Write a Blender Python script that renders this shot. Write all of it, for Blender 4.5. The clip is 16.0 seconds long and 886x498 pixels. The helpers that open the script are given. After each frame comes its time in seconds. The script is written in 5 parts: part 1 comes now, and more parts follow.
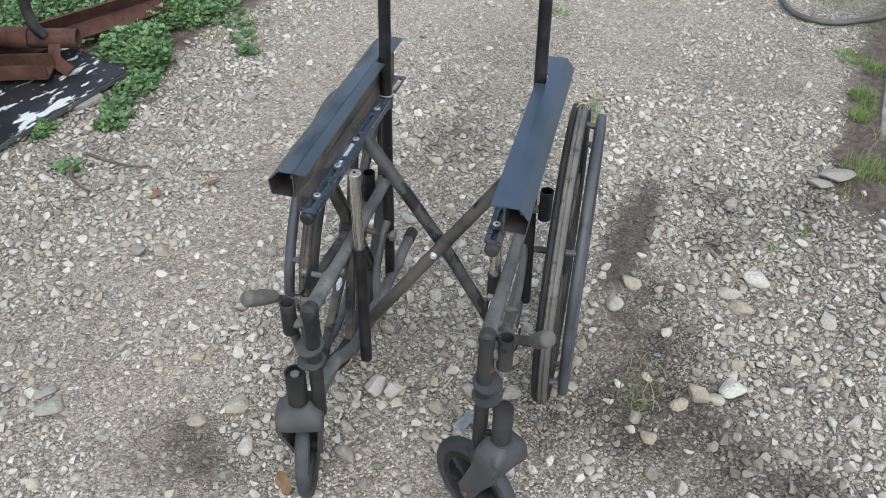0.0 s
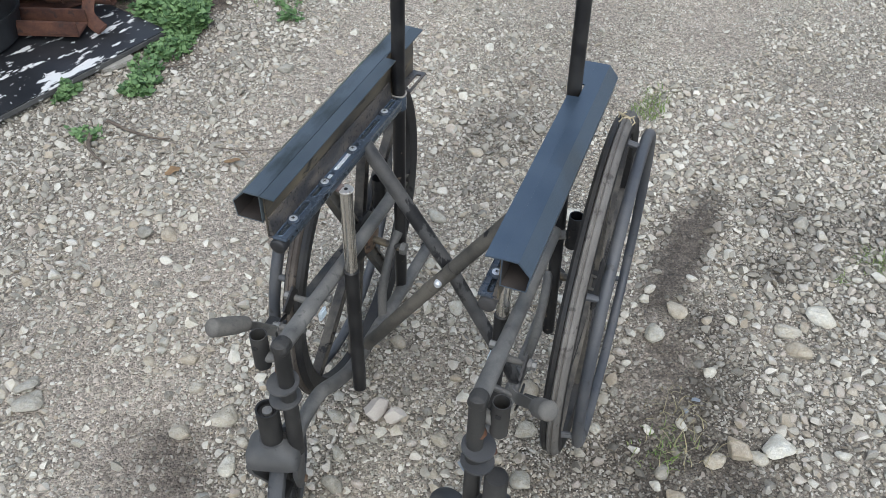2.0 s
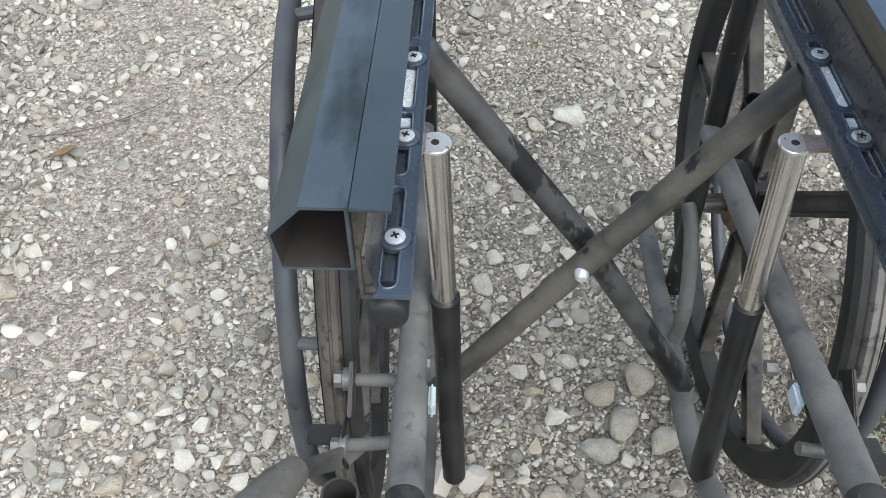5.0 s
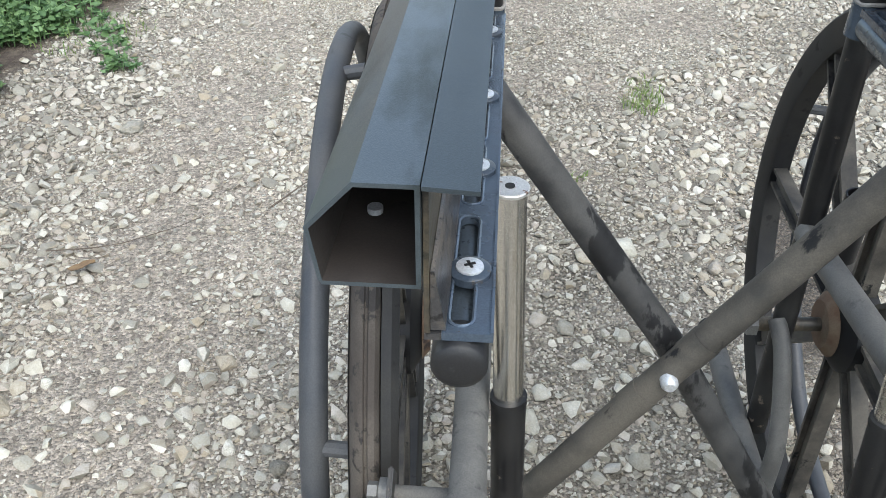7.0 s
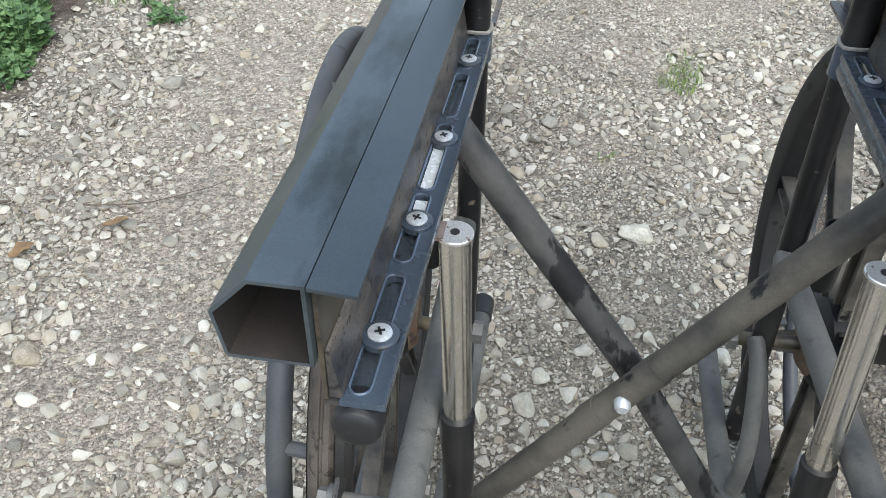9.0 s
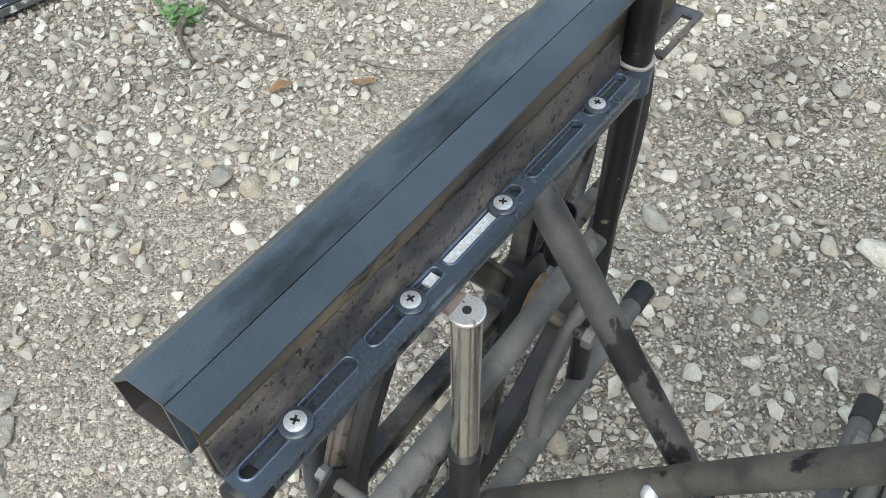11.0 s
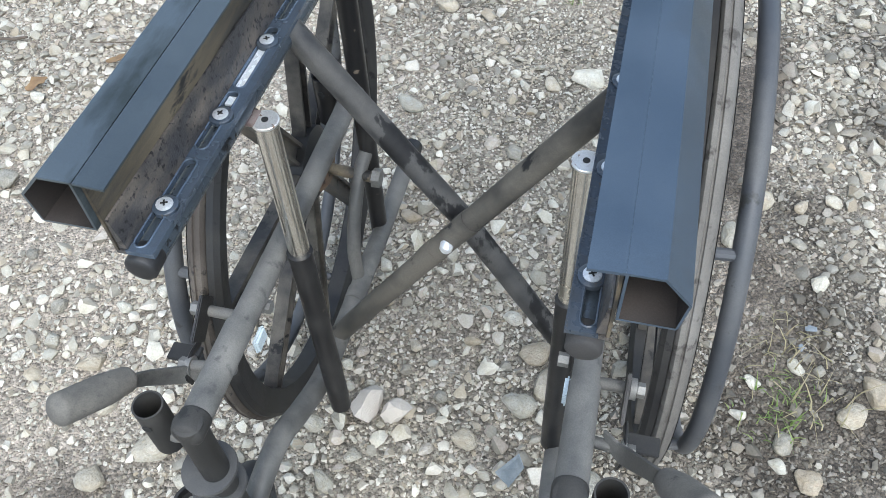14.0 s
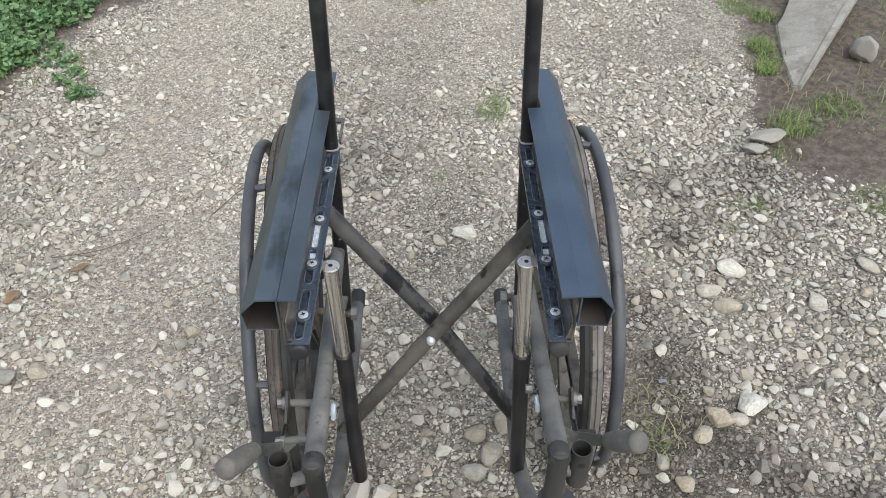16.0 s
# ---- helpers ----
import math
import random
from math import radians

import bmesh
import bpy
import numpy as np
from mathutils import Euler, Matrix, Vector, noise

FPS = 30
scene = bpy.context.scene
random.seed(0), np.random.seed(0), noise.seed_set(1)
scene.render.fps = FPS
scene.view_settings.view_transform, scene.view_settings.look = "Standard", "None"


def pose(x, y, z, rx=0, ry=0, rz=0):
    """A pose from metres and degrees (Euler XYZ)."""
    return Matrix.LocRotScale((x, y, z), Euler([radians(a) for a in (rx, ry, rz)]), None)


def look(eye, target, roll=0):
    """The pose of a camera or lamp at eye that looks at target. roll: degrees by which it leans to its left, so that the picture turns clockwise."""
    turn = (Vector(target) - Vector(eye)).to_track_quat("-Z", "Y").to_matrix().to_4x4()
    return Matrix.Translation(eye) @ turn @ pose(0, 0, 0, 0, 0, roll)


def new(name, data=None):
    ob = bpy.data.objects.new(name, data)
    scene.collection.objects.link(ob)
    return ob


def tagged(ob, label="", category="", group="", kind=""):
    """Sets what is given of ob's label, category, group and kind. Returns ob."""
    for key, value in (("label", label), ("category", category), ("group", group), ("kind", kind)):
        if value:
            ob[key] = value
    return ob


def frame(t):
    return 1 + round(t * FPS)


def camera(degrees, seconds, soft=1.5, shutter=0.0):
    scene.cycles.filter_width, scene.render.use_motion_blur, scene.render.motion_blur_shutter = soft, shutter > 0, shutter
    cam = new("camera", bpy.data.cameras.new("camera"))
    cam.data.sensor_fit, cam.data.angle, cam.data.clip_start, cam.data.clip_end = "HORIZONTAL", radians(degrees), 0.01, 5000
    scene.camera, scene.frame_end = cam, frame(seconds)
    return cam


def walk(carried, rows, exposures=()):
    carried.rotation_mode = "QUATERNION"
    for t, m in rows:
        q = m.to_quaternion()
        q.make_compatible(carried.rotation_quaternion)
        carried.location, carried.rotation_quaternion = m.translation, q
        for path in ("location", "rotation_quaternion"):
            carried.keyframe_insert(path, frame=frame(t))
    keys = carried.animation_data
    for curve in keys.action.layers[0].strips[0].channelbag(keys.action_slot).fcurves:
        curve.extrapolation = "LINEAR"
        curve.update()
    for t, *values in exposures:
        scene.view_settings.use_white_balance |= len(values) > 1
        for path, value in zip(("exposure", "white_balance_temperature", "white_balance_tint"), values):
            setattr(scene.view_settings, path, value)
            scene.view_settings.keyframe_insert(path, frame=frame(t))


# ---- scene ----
cam = camera(54.4, 16.0, soft=0.6)
PATH = [
    (0, (0.385, -1.134, 1.459), (-0.088, 0.316, 0.166), 1.6),
    (0.5, (0.364, -1.117, 1.456), (-0.069, 0.338, 0.154), 2.6),
    (1, (0.392, -1.084, 1.459), (-0.062, 0.347, 0.138), 3.9),
    (1.5, (0.431, -0.991, 1.438), (-0.131, 0.39, 0.104), 2.9),
    (2, (0.4, -0.882, 1.416), (-0.196, 0.447, 0.045), 1.7),
    (2.5, (0.246, -0.814, 1.371), (-0.298, 0.488, -0.046), 0.6),
    (3, (0.168, -0.742, 1.338), (-0.269, 0.537, -0.135), 0.2),
    (3.5, (0.093, -0.646, 1.283), (-0.324, 0.622, -0.205), -0.8),
    (3.7, (0.073, -0.615, 1.278), (-0.278, 0.634, -0.244), -0.5),
    (5.8, (-0.106, -0.45, 0.892), (-0.257, 0.987, -0.491), -0.2),
    (6, (-0.104, -0.439, 0.897), (-0.27, 1.073, -0.401), 0.3),
    (6.5, (-0.1, -0.453, 0.878), (-0.335, 1.114, -0.343), 0.1),
    (7, (-0.098, -0.465, 0.881), (-0.349, 1.115, -0.32), 0.3),
    (7.5, (-0.091, -0.462, 0.879), (-0.35, 1.092, -0.353), 0.8),
    (8, (-0.083, -0.45, 0.882), (-0.366, 1.081, -0.373), 0.7),
    (8.2, (-0.081, -0.448, 0.887), (-0.36, 1.088, -0.364), 1.1),
    (10.3, (0.031, -0.391, 1.036), (-0.588, 0.803, -0.444), -1.1),
    (10.5, (0.026, -0.361, 1.033), (-0.639, 0.782, -0.467), -1.1),
    (11, (0.057, -0.282, 1.035), (-0.781, 0.65, -0.523), -2.2),
    (11.5, (0.08, -0.204, 1.054), (-0.888, 0.542, -0.53), -5.0),
    (12, (0.064, -0.157, 1.057), (-0.913, 0.607, -0.512), -2.8),
    (12.5, (0.075, -0.169, 1.074), (-0.904, 0.566, -0.508), -5.2),
    (13, (0.129, -0.261, 1.071), (-0.795, 0.602, -0.479), -5.4),
    (13.5, (0.158, -0.358, 1.062), (-0.542, 0.618, -0.537), -5.6),
    (13.8, (0.179, -0.417, 1.074), (-0.362, 0.634, -0.539), -6.8),
    (14, (0.172, -0.468, 1.092), (-0.255, 0.652, -0.509), -3.1),
    (14.2, (0.183, -0.525, 1.143), (-0.17, 0.605, -0.469), -2.0),
    (14.5, (0.202, -0.613, 1.202), (-0.141, 0.561, -0.38), -1.9),
    (15, (0.178, -0.706, 1.285), (-0.169, 0.57, -0.216), -3.4),
    (15.5, (0.101, -0.786, 1.321), (-0.122, 0.633, -0.071), -1.4),
    (16, (0.069, -0.844, 1.356), (-0.031, 0.649, 0.029), 0.6),
]

walk(cam, [(t, look(eye, target, roll)) for t, eye, target, roll in PATH],
     [(0.0, 0.77, 6400, 8), (3.0, 0.78, 6350, 7.5), (5.8, 1.14, 6500, 6), (8.2, 1.07, 6500, 6), (11.0, 1.06, 6600, 4.5), (13.0, 1.12, 6450, 6), (14.1, 1.29, 6250, 6), (14.6, 1.16, 6350, 7), (15.4, 0.99, 6550, 7), (16.0, 0.95, 6700, 8)])

# ---- light: an overcast sky with a weak, very soft sun ----
world = bpy.data.worlds.new("overcast_sky")
scene.world = world
world.use_nodes = True
wn, wl = world.node_tree.nodes, world.node_tree.links
sky = wn.new("ShaderNodeTexSky")
sky.sky_type = "NISHITA"
sky.sun_disc = False
SUN_EL, SUN_ROT = radians(58), radians(150)
sky.sun_elevation, sky.sun_rotation = SUN_EL, SUN_ROT
sky.air_density, sky.dust_density, sky.ozone_density = 1.0, 2.0, 1.0
wn["Background"].inputs["Strength"].default_value = 0.15
# high thin cloud takes most of the blue out of the sky
cloud = wn.new("ShaderNodeHueSaturation")
cloud.inputs["Saturation"].default_value = 0.7
wl.new(sky.outputs["Color"], cloud.inputs["Color"])
wl.new(cloud.outputs["Color"], wn["Background"].inputs["Color"])
sun_data = bpy.data.lights.new("sun", "SUN")
sun_data.energy, sun_data.angle, sun_data.color = 1.0, radians(70), (0.95, 0.985, 1.0)
sun = new("sun", sun_data)
sun.matrix_world = look((math.sin(SUN_ROT) * math.cos(SUN_EL) * 20, math.cos(SUN_ROT) * math.cos(SUN_EL) * 20, math.sin(SUN_EL) * 20), (0, 0, 0))


# ---- materials ----
def shader(name, rough=0.6, metal=0.0, spec=0.5):
    m = bpy.data.materials.new(name)
    m.use_nodes = True
    b = m.node_tree.nodes["Principled BSDF"]
    b.inputs["Roughness"].default_value, b.inputs["Metallic"].default_value = rough, metal
    b.inputs["Specular IOR Level"].default_value = spec
    return m, m.node_tree.nodes, m.node_tree.links, b


def noise_fac(n, l, scale, detail=4, lo=0.4, hi=0.6, stretch=None, seed=0.0):
    tc = n.new("ShaderNodeTexCoord")
    mp = n.new("ShaderNodeMapping")
    mp.inputs["Location"].default_value = (seed, seed * 1.7, seed * 0.6)
    if stretch:
        mp.inputs["Scale"].default_value = stretch
    l.new(tc.outputs["Object"], mp.inputs["Vector"])
    t = n.new("ShaderNodeTexNoise")
    t.inputs["Scale"].default_value, t.inputs["Detail"].default_value = scale, detail
    t.inputs["Roughness"].default_value = 0.62
    l.new(mp.outputs["Vector"], t.inputs["Vector"])
    r = n.new("ShaderNodeMapRange")
    r.inputs["From Min"].default_value, r.inputs["From Max"].default_value = lo, hi
    l.new(t.outputs["Fac"], r.inputs["Value"])
    return r.outputs["Result"], t.outputs["Fac"]


def mix(n, l, fac, a, b, kind="MIX"):
    x = n.new("ShaderNodeMix")
    x.data_type, x.blend_type = "RGBA", kind
    for socket, v in (("Factor", fac), ("A", a), ("B", b)):
        s = [i for i in x.inputs if i.name == socket and (i.type == "RGBA" or socket == "Factor" and i.type == "VALUE")][0]
        if isinstance(v, (int, float)):
            s.default_value = v
        elif isinstance(v, tuple):
            s.default_value = (*v, 1.0)
        else:
            l.new(v, s)
    return [o for o in x.outputs if o.type == "RGBA"][0]


def bump(n, l, b, height, strength=0.3, distance=0.001):
    k = n.new("ShaderNodeBump")
    k.inputs["Strength"].default_value, k.inputs["Distance"].default_value = strength, distance
    l.new(height, k.inputs["Height"])
    l.new(k.outputs["Normal"], b.inputs["Normal"])


def worn(name, base, dust, chip, rough=0.5, metal=0.0, dust_scale=9, dust_lo=0.42, dust_hi=0.68, chip_scale=34, chip_lo=0.62,
         chip_hi=0.66, grain=900, grain_bump=0.15, rough_dust=0.85, spec=0.5, stretch=None, dust_stretch=None, seed=0.0):
    """Paint or metal with a film of dust in large patches and small chips and scratches."""
    m, n, l, b = shader(name, rough, metal, spec)
    f1, _ = noise_fac(n, l, dust_scale, 5, dust_lo, dust_hi, dust_stretch, seed)
    f2, _ = noise_fac(n, l, chip_scale, 6, chip_lo, chip_hi, stretch, seed + 3)
    f3, raw = noise_fac(n, l, grain, 2, 0.35, 0.65)
    col = mix(n, l, f1, base, dust)
    col = mix(n, l, f2, col, chip)
    gr = mix(n, l, f3, (0.8, 0.8, 0.8), (1.2, 1.2, 1.2))
    col = mix(n, l, 0.6, col, gr, "MULTIPLY")
    l.new(col, b.inputs["Base Color"])
    rr = n.new("ShaderNodeMapRange")
    rr.inputs["To Min"].default_value, rr.inputs["To Max"].default_value = rough, rough_dust
    l.new(f1, rr.inputs["Value"])
    l.new(rr.outputs["Result"], b.inputs["Roughness"])
    bump(n, l, b, raw, grain_bump, 0.0006)
    return m


M_PROFILE = worn("dark_coated_aluminium", (0.084, 0.105, 0.120), (0.112, 0.138, 0.154), (0.030, 0.039, 0.038), rough=0.28, metal=0.5, dust_scale=7,
                 dust_lo=0.45, dust_hi=0.7, chip_scale=10, chip_lo=0.52, chip_hi=0.64, stretch=(1.5, 0.5, 1), grain=1500, rough_dust=0.42, spec=0.7, seed=1.3)
M_FLANGE = worn("plain_dark_aluminium", (0.062, 0.079, 0.091), (0.084, 0.104, 0.118), (0.034, 0.043, 0.045), rough=0.28, metal=0.48, dust_scale=9, chip_scale=12, chip_lo=0.57, chip_hi=0.7,
                stretch=(1, 0.5, 1), grain=1500, rough_dust=0.45)
M_PROFILE_BLUE = worn("blue_grey_coated_aluminium", (0.057, 0.083, 0.116), (0.080, 0.110, 0.147), (0.055, 0.072, 0.09), rough=0.30, metal=0.45, dust_scale=7,
                      dust_lo=0.45, dust_hi=0.7, chip_scale=6, chip_lo=0.58, chip_hi=0.72, grain=1500, rough_dust=0.5, spec=0.6)
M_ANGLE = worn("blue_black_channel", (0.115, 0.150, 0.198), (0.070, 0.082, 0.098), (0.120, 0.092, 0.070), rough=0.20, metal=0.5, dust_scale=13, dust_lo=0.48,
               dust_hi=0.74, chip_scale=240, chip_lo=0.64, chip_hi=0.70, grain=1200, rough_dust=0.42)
M_PLATE = worn("rust_dusted_steel", (0.075, 0.072, 0.072), (0.190, 0.160, 0.130), (0.030, 0.028, 0.028), rough=0.30, metal=0.3, dust_scale=42, dust_lo=0.46,
               dust_hi=0.68, chip_scale=210, chip_lo=0.55, chip_hi=0.62, grain=700, grain_bump=0.4, rough_dust=0.6, dust_stretch=(1, 0.35, 1))
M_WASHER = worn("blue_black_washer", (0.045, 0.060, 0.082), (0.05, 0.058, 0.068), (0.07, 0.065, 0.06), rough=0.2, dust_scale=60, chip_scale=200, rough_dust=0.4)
M_BRIGHT = worn("bright_bare_steel", (0.92, 0.95, 0.97), (0.70, 0.76, 0.80), (0.80, 0.82, 0.82), rough=0.2, metal=0.25, dust_scale=40, chip_scale=160, rough_dust=0.4)
M_CLIP = worn("pale_blue_plastic", (0.50, 0.58, 0.62), (0.42, 0.47, 0.49), (0.3, 0.3, 0.29), rough=0.45, dust_scale=60)
M_TUBE = worn("dusty_black_tube", (0.070, 0.069, 0.066), (0.185, 0.178, 0.162), (0.046, 0.045, 0.044), rough=0.42, dust_scale=16, dust_lo=0.34,
              dust_hi=0.66, chip_scale=42, chip_lo=0.60, chip_hi=0.72, seed=2)
M_DARKTUBE = worn("dark_dusty_tube", (0.015, 0.015, 0.015), (0.055, 0.052, 0.047), (0.016, 0.016, 0.016), rough=0.45, dust_scale=11, dust_lo=0.38, spec=0.4,
                  dust_hi=0.72, chip_scale=40, chip_lo=0.62, chip_hi=0.66, seed=12)
M_BLACK = worn("black_painted_tube", (0.010, 0.010, 0.011), (0.036, 0.034, 0.031), (0.16, 0.13, 0.1), rough=0.33, dust_scale=14, dust_lo=0.46,
               dust_hi=0.75, chip_scale=60, chip_lo=0.66, chip_hi=0.7, seed=5)
M_BRACE = worn("scuffed_brace_tube", (0.032, 0.031, 0.029), (0.118, 0.106, 0.088), (0.012, 0.012, 0.013), rough=0.38, dust_scale=13, dust_lo=0.36,
               dust_hi=0.60, chip_scale=22, chip_lo=0.62, chip_hi=0.65, stretch=(1, 1, 0.4), spec=0.4, seed=7)
M_SEATTUBE = worn("blue_black_lacquer", (0.095, 0.118, 0.142), (0.07, 0.082, 0.095), (0.03, 0.033, 0.036), rough=0.22, metal=0.5, dust_scale=20, rough_dust=0.4, seed=11)
M_BRACE_DARK = worn("blackened_brace_tube", (0.036, 0.036, 0.037), (0.105, 0.101, 0.095), (0.010, 0.010, 0.011), rough=0.36, dust_scale=26, dust_lo=0.34,
                    dust_hi=0.72, chip_scale=24, chip_lo=0.55, chip_hi=0.58, stretch=(1, 1, 0.4), seed=15)
M_LEG = worn("brown_dusted_steel", (0.040, 0.035, 0.028), (0.175, 0.140, 0.092), (0.018, 0.017, 0.016), rough=0.36, dust_scale=34, dust_lo=0.46, dust_hi=0.66, chip_scale=60,
             chip_lo=0.58, chip_hi=0.64, stretch=(1, 0.25, 1), dust_stretch=(1, 0.12, 1), rough_dust=0.6, seed=21)
M_WELD = worn("grey_weld_bead", (0.25, 0.235, 0.21), (0.34, 0.32, 0.29), (0.1, 0.09, 0.08), rough=0.8, dust_scale=90)
M_PLASTIC = worn("black_plastic", (0.016, 0.016, 0.017), (0.045, 0.042, 0.04), (0.03, 0.03, 0.03), rough=0.5, seed=4)
M_GRIP = worn("grey_brake_grip", (0.10, 0.094, 0.084), (0.17, 0.157, 0.136), (0.07, 0.065, 0.06), rough=0.75, dust_scale=30, seed=9)
M_RUBBER = worn("worn_brown_rubber", (0.066, 0.053, 0.043), (0.128, 0.108, 0.088), (0.034, 0.029, 0.026), rough=0.8, dust_scale=16, chip_scale=70,
                chip_lo=0.56, chip_hi=0.62, rough_dust=0.9, seed=1)
M_RUBBER_PALE = worn("dusty_grey_rubber", (0.105, 0.097, 0.086), (0.19, 0.178, 0.16), (0.060, 0.054, 0.047), rough=0.75, dust_scale=9, chip_scale=50, chip_lo=0.56, chip_hi=0.64, rough_dust=0.9)
M_WHEEL = worn("dark_wheel_plastic", (0.012, 0.012, 0.013), (0.050, 0.047, 0.042), (0.008, 0.008, 0.008), rough=0.5, dust_scale=9, dust_lo=0.42,
               dust_hi=0.72, spec=0.35, seed=6)
M_SPOKE = worn("dusty_spoke_plastic", (0.022, 0.021, 0.021), (0.150, 0.134, 0.110), (0.012, 0.012, 0.012), rough=0.5, dust_scale=13, dust_lo=0.38, dust_hi=0.66, spec=0.35, seed=16)
M_HANDRIM = worn("grey_coated_hand_rim", (0.05, 0.054, 0.062), (0.12, 0.118, 0.115), (0.03, 0.03, 0.03), rough=0.42, dust_scale=8, dust_lo=0.42,
                 dust_hi=0.74, seed=8)
M_CASTER = worn("grey_caster_plastic", (0.048, 0.049, 0.051), (0.098, 0.095, 0.090), (0.03, 0.03, 0.03), rough=0.5, seed=3)
M_CASTYRE = worn("grey_caster_rubber", (0.034, 0.037, 0.042), (0.085, 0.086, 0.087), (0.022, 0.022, 0.023), rough=0.55, dust_scale=14, dust_lo=0.42, dust_hi=0.74, spec=0.4)
M_ORANGE = worn("orange_rust", (0.12, 0.052, 0.026), (0.08, 0.05, 0.036), (0.05, 0.035, 0.03), rough=0.85, dust_scale=60, chip_scale=120)
M_CHROME = worn("tarnished_chrome", (0.80, 0.78, 0.73), (0.64, 0.60, 0.52), (0.50, 0.45, 0.37), rough=0.22, metal=1.0, dust_scale=14, dust_lo=0.45, dust_hi=0.8, chip_scale=70,
                chip_lo=0.56, chip_hi=0.72, rough_dust=0.34, stretch=(1, 1, 0.1), grain_bump=0.05)
M_TAB = worn("rust_specked_chrome", (0.72, 0.72, 0.70), (0.60, 0.58, 0.55), (0.22, 0.14, 0.10), rough=0.35, metal=0.7, dust_scale=40, chip_scale=260, chip_lo=0.60, chip_hi=0.63, rough_dust=0.5)
M_TABRUST = worn("rusty_tab_steel", (0.20, 0.145, 0.125), (0.3, 0.25, 0.23), (0.12, 0.07, 0.05), rough=0.55, metal=0.3, dust_scale=80, chip_scale=200)
M_ZINC = worn("zinc_plated_steel", (0.72, 0.74, 0.76), (0.58, 0.60, 0.61), (0.22, 0.2, 0.18), rough=0.38, metal=0.6, dust_scale=60, rough_dust=0.5)
M_NUT = worn("dull_zinc_nut", (0.20, 0.198, 0.188), (0.15, 0.143, 0.13), (0.08, 0.068, 0.055), rough=0.45, metal=0.3, dust_scale=60, rough_dust=0.6)
M_SCRAP = worn("blue_grey_plastic", (0.17, 0.2, 0.225), (0.28, 0.31, 0.33), (0.08, 0.08, 0.08), rough=0.35, dust_scale=50)
M_INSIDE = worn("shaded_brown_inside", (0.026, 0.022, 0.020), (0.058, 0.048, 0.042), (0.008, 0.008, 0.008), rough=0.55, dust_scale=18)
# near-black, for solid pieces that stand in for the shade in holes
M_RECESS = worn("recess_shade", (0.01, 0.01, 0.01), (0.02, 0.02, 0.02), (0.015, 0.015, 0.015), rough=0.7)
M_RUST = worn("rusted_steel", (0.052, 0.022, 0.015), (0.108, 0.046, 0.027), (0.04, 0.022, 0.018), rough=0.85, dust_scale=16, dust_lo=0.35, dust_hi=0.65,
              chip_scale=40, chip_lo=0.55, chip_hi=0.65, grain=300, grain_bump=0.5)
M_RUSTHUB = worn("rusty_hub_metal", (0.13, 0.075, 0.045), (0.2, 0.15, 0.1), (0.05, 0.035, 0.03), rough=0.75, dust_scale=40)
M_STRAW = worn("dry_straw", (0.45, 0.38, 0.25), (0.35, 0.29, 0.19), (0.25, 0.2, 0.13), rough=0.9)
M_TWIG = worn("dry_twig_bark", (0.1, 0.078, 0.06), (0.16, 0.13, 0.1), (0.06, 0.045, 0.035), rough=0.9, dust_scale=40)
M_DEADLEAF = worn("brown_dead_leaf", (0.19, 0.115, 0.06), (0.27, 0.18, 0.09), (0.11, 0.07, 0.045), rough=0.8, dust_scale=60)
M_HOSE = worn("grey_black_hose", (0.085, 0.08, 0.072), (0.15, 0.143, 0.13), (0.03, 0.03, 0.03), rough=0.6)
M_TUB = worn("specked_black_plastic", (0.010, 0.011, 0.013), (0.022, 0.023, 0.025), (0.55, 0.55, 0.53), spec=0.3, rough=0.5, dust_scale=8, chip_scale=55, chip_lo=0.72, chip_hi=0.74)
M_FLAT = worn("grey_flat_stone", (0.31, 0.29, 0.245), (0.22, 0.205, 0.17), (0.38, 0.36, 0.31), rough=0.9, dust_scale=20, chip_scale=40, grain=300, grain_bump=0.4)
M_EDGE = worn("grey_board_edge", (0.085, 0.082, 0.077), (0.05, 0.05, 0.05), (0.5, 0.5, 0.48), rough=0.8, dust_scale=20, chip_scale=30, chip_lo=0.6, chip_hi=0.64)
M_CONCRETE = worn("weathered_concrete", (0.27, 0.255, 0.22), (0.185, 0.165, 0.135), (0.33, 0.312, 0.275), rough=0.9, dust_scale=14, chip_scale=18,
                  chip_lo=0.55, chip_hi=0.66, grain=200, grain_bump=0.5)


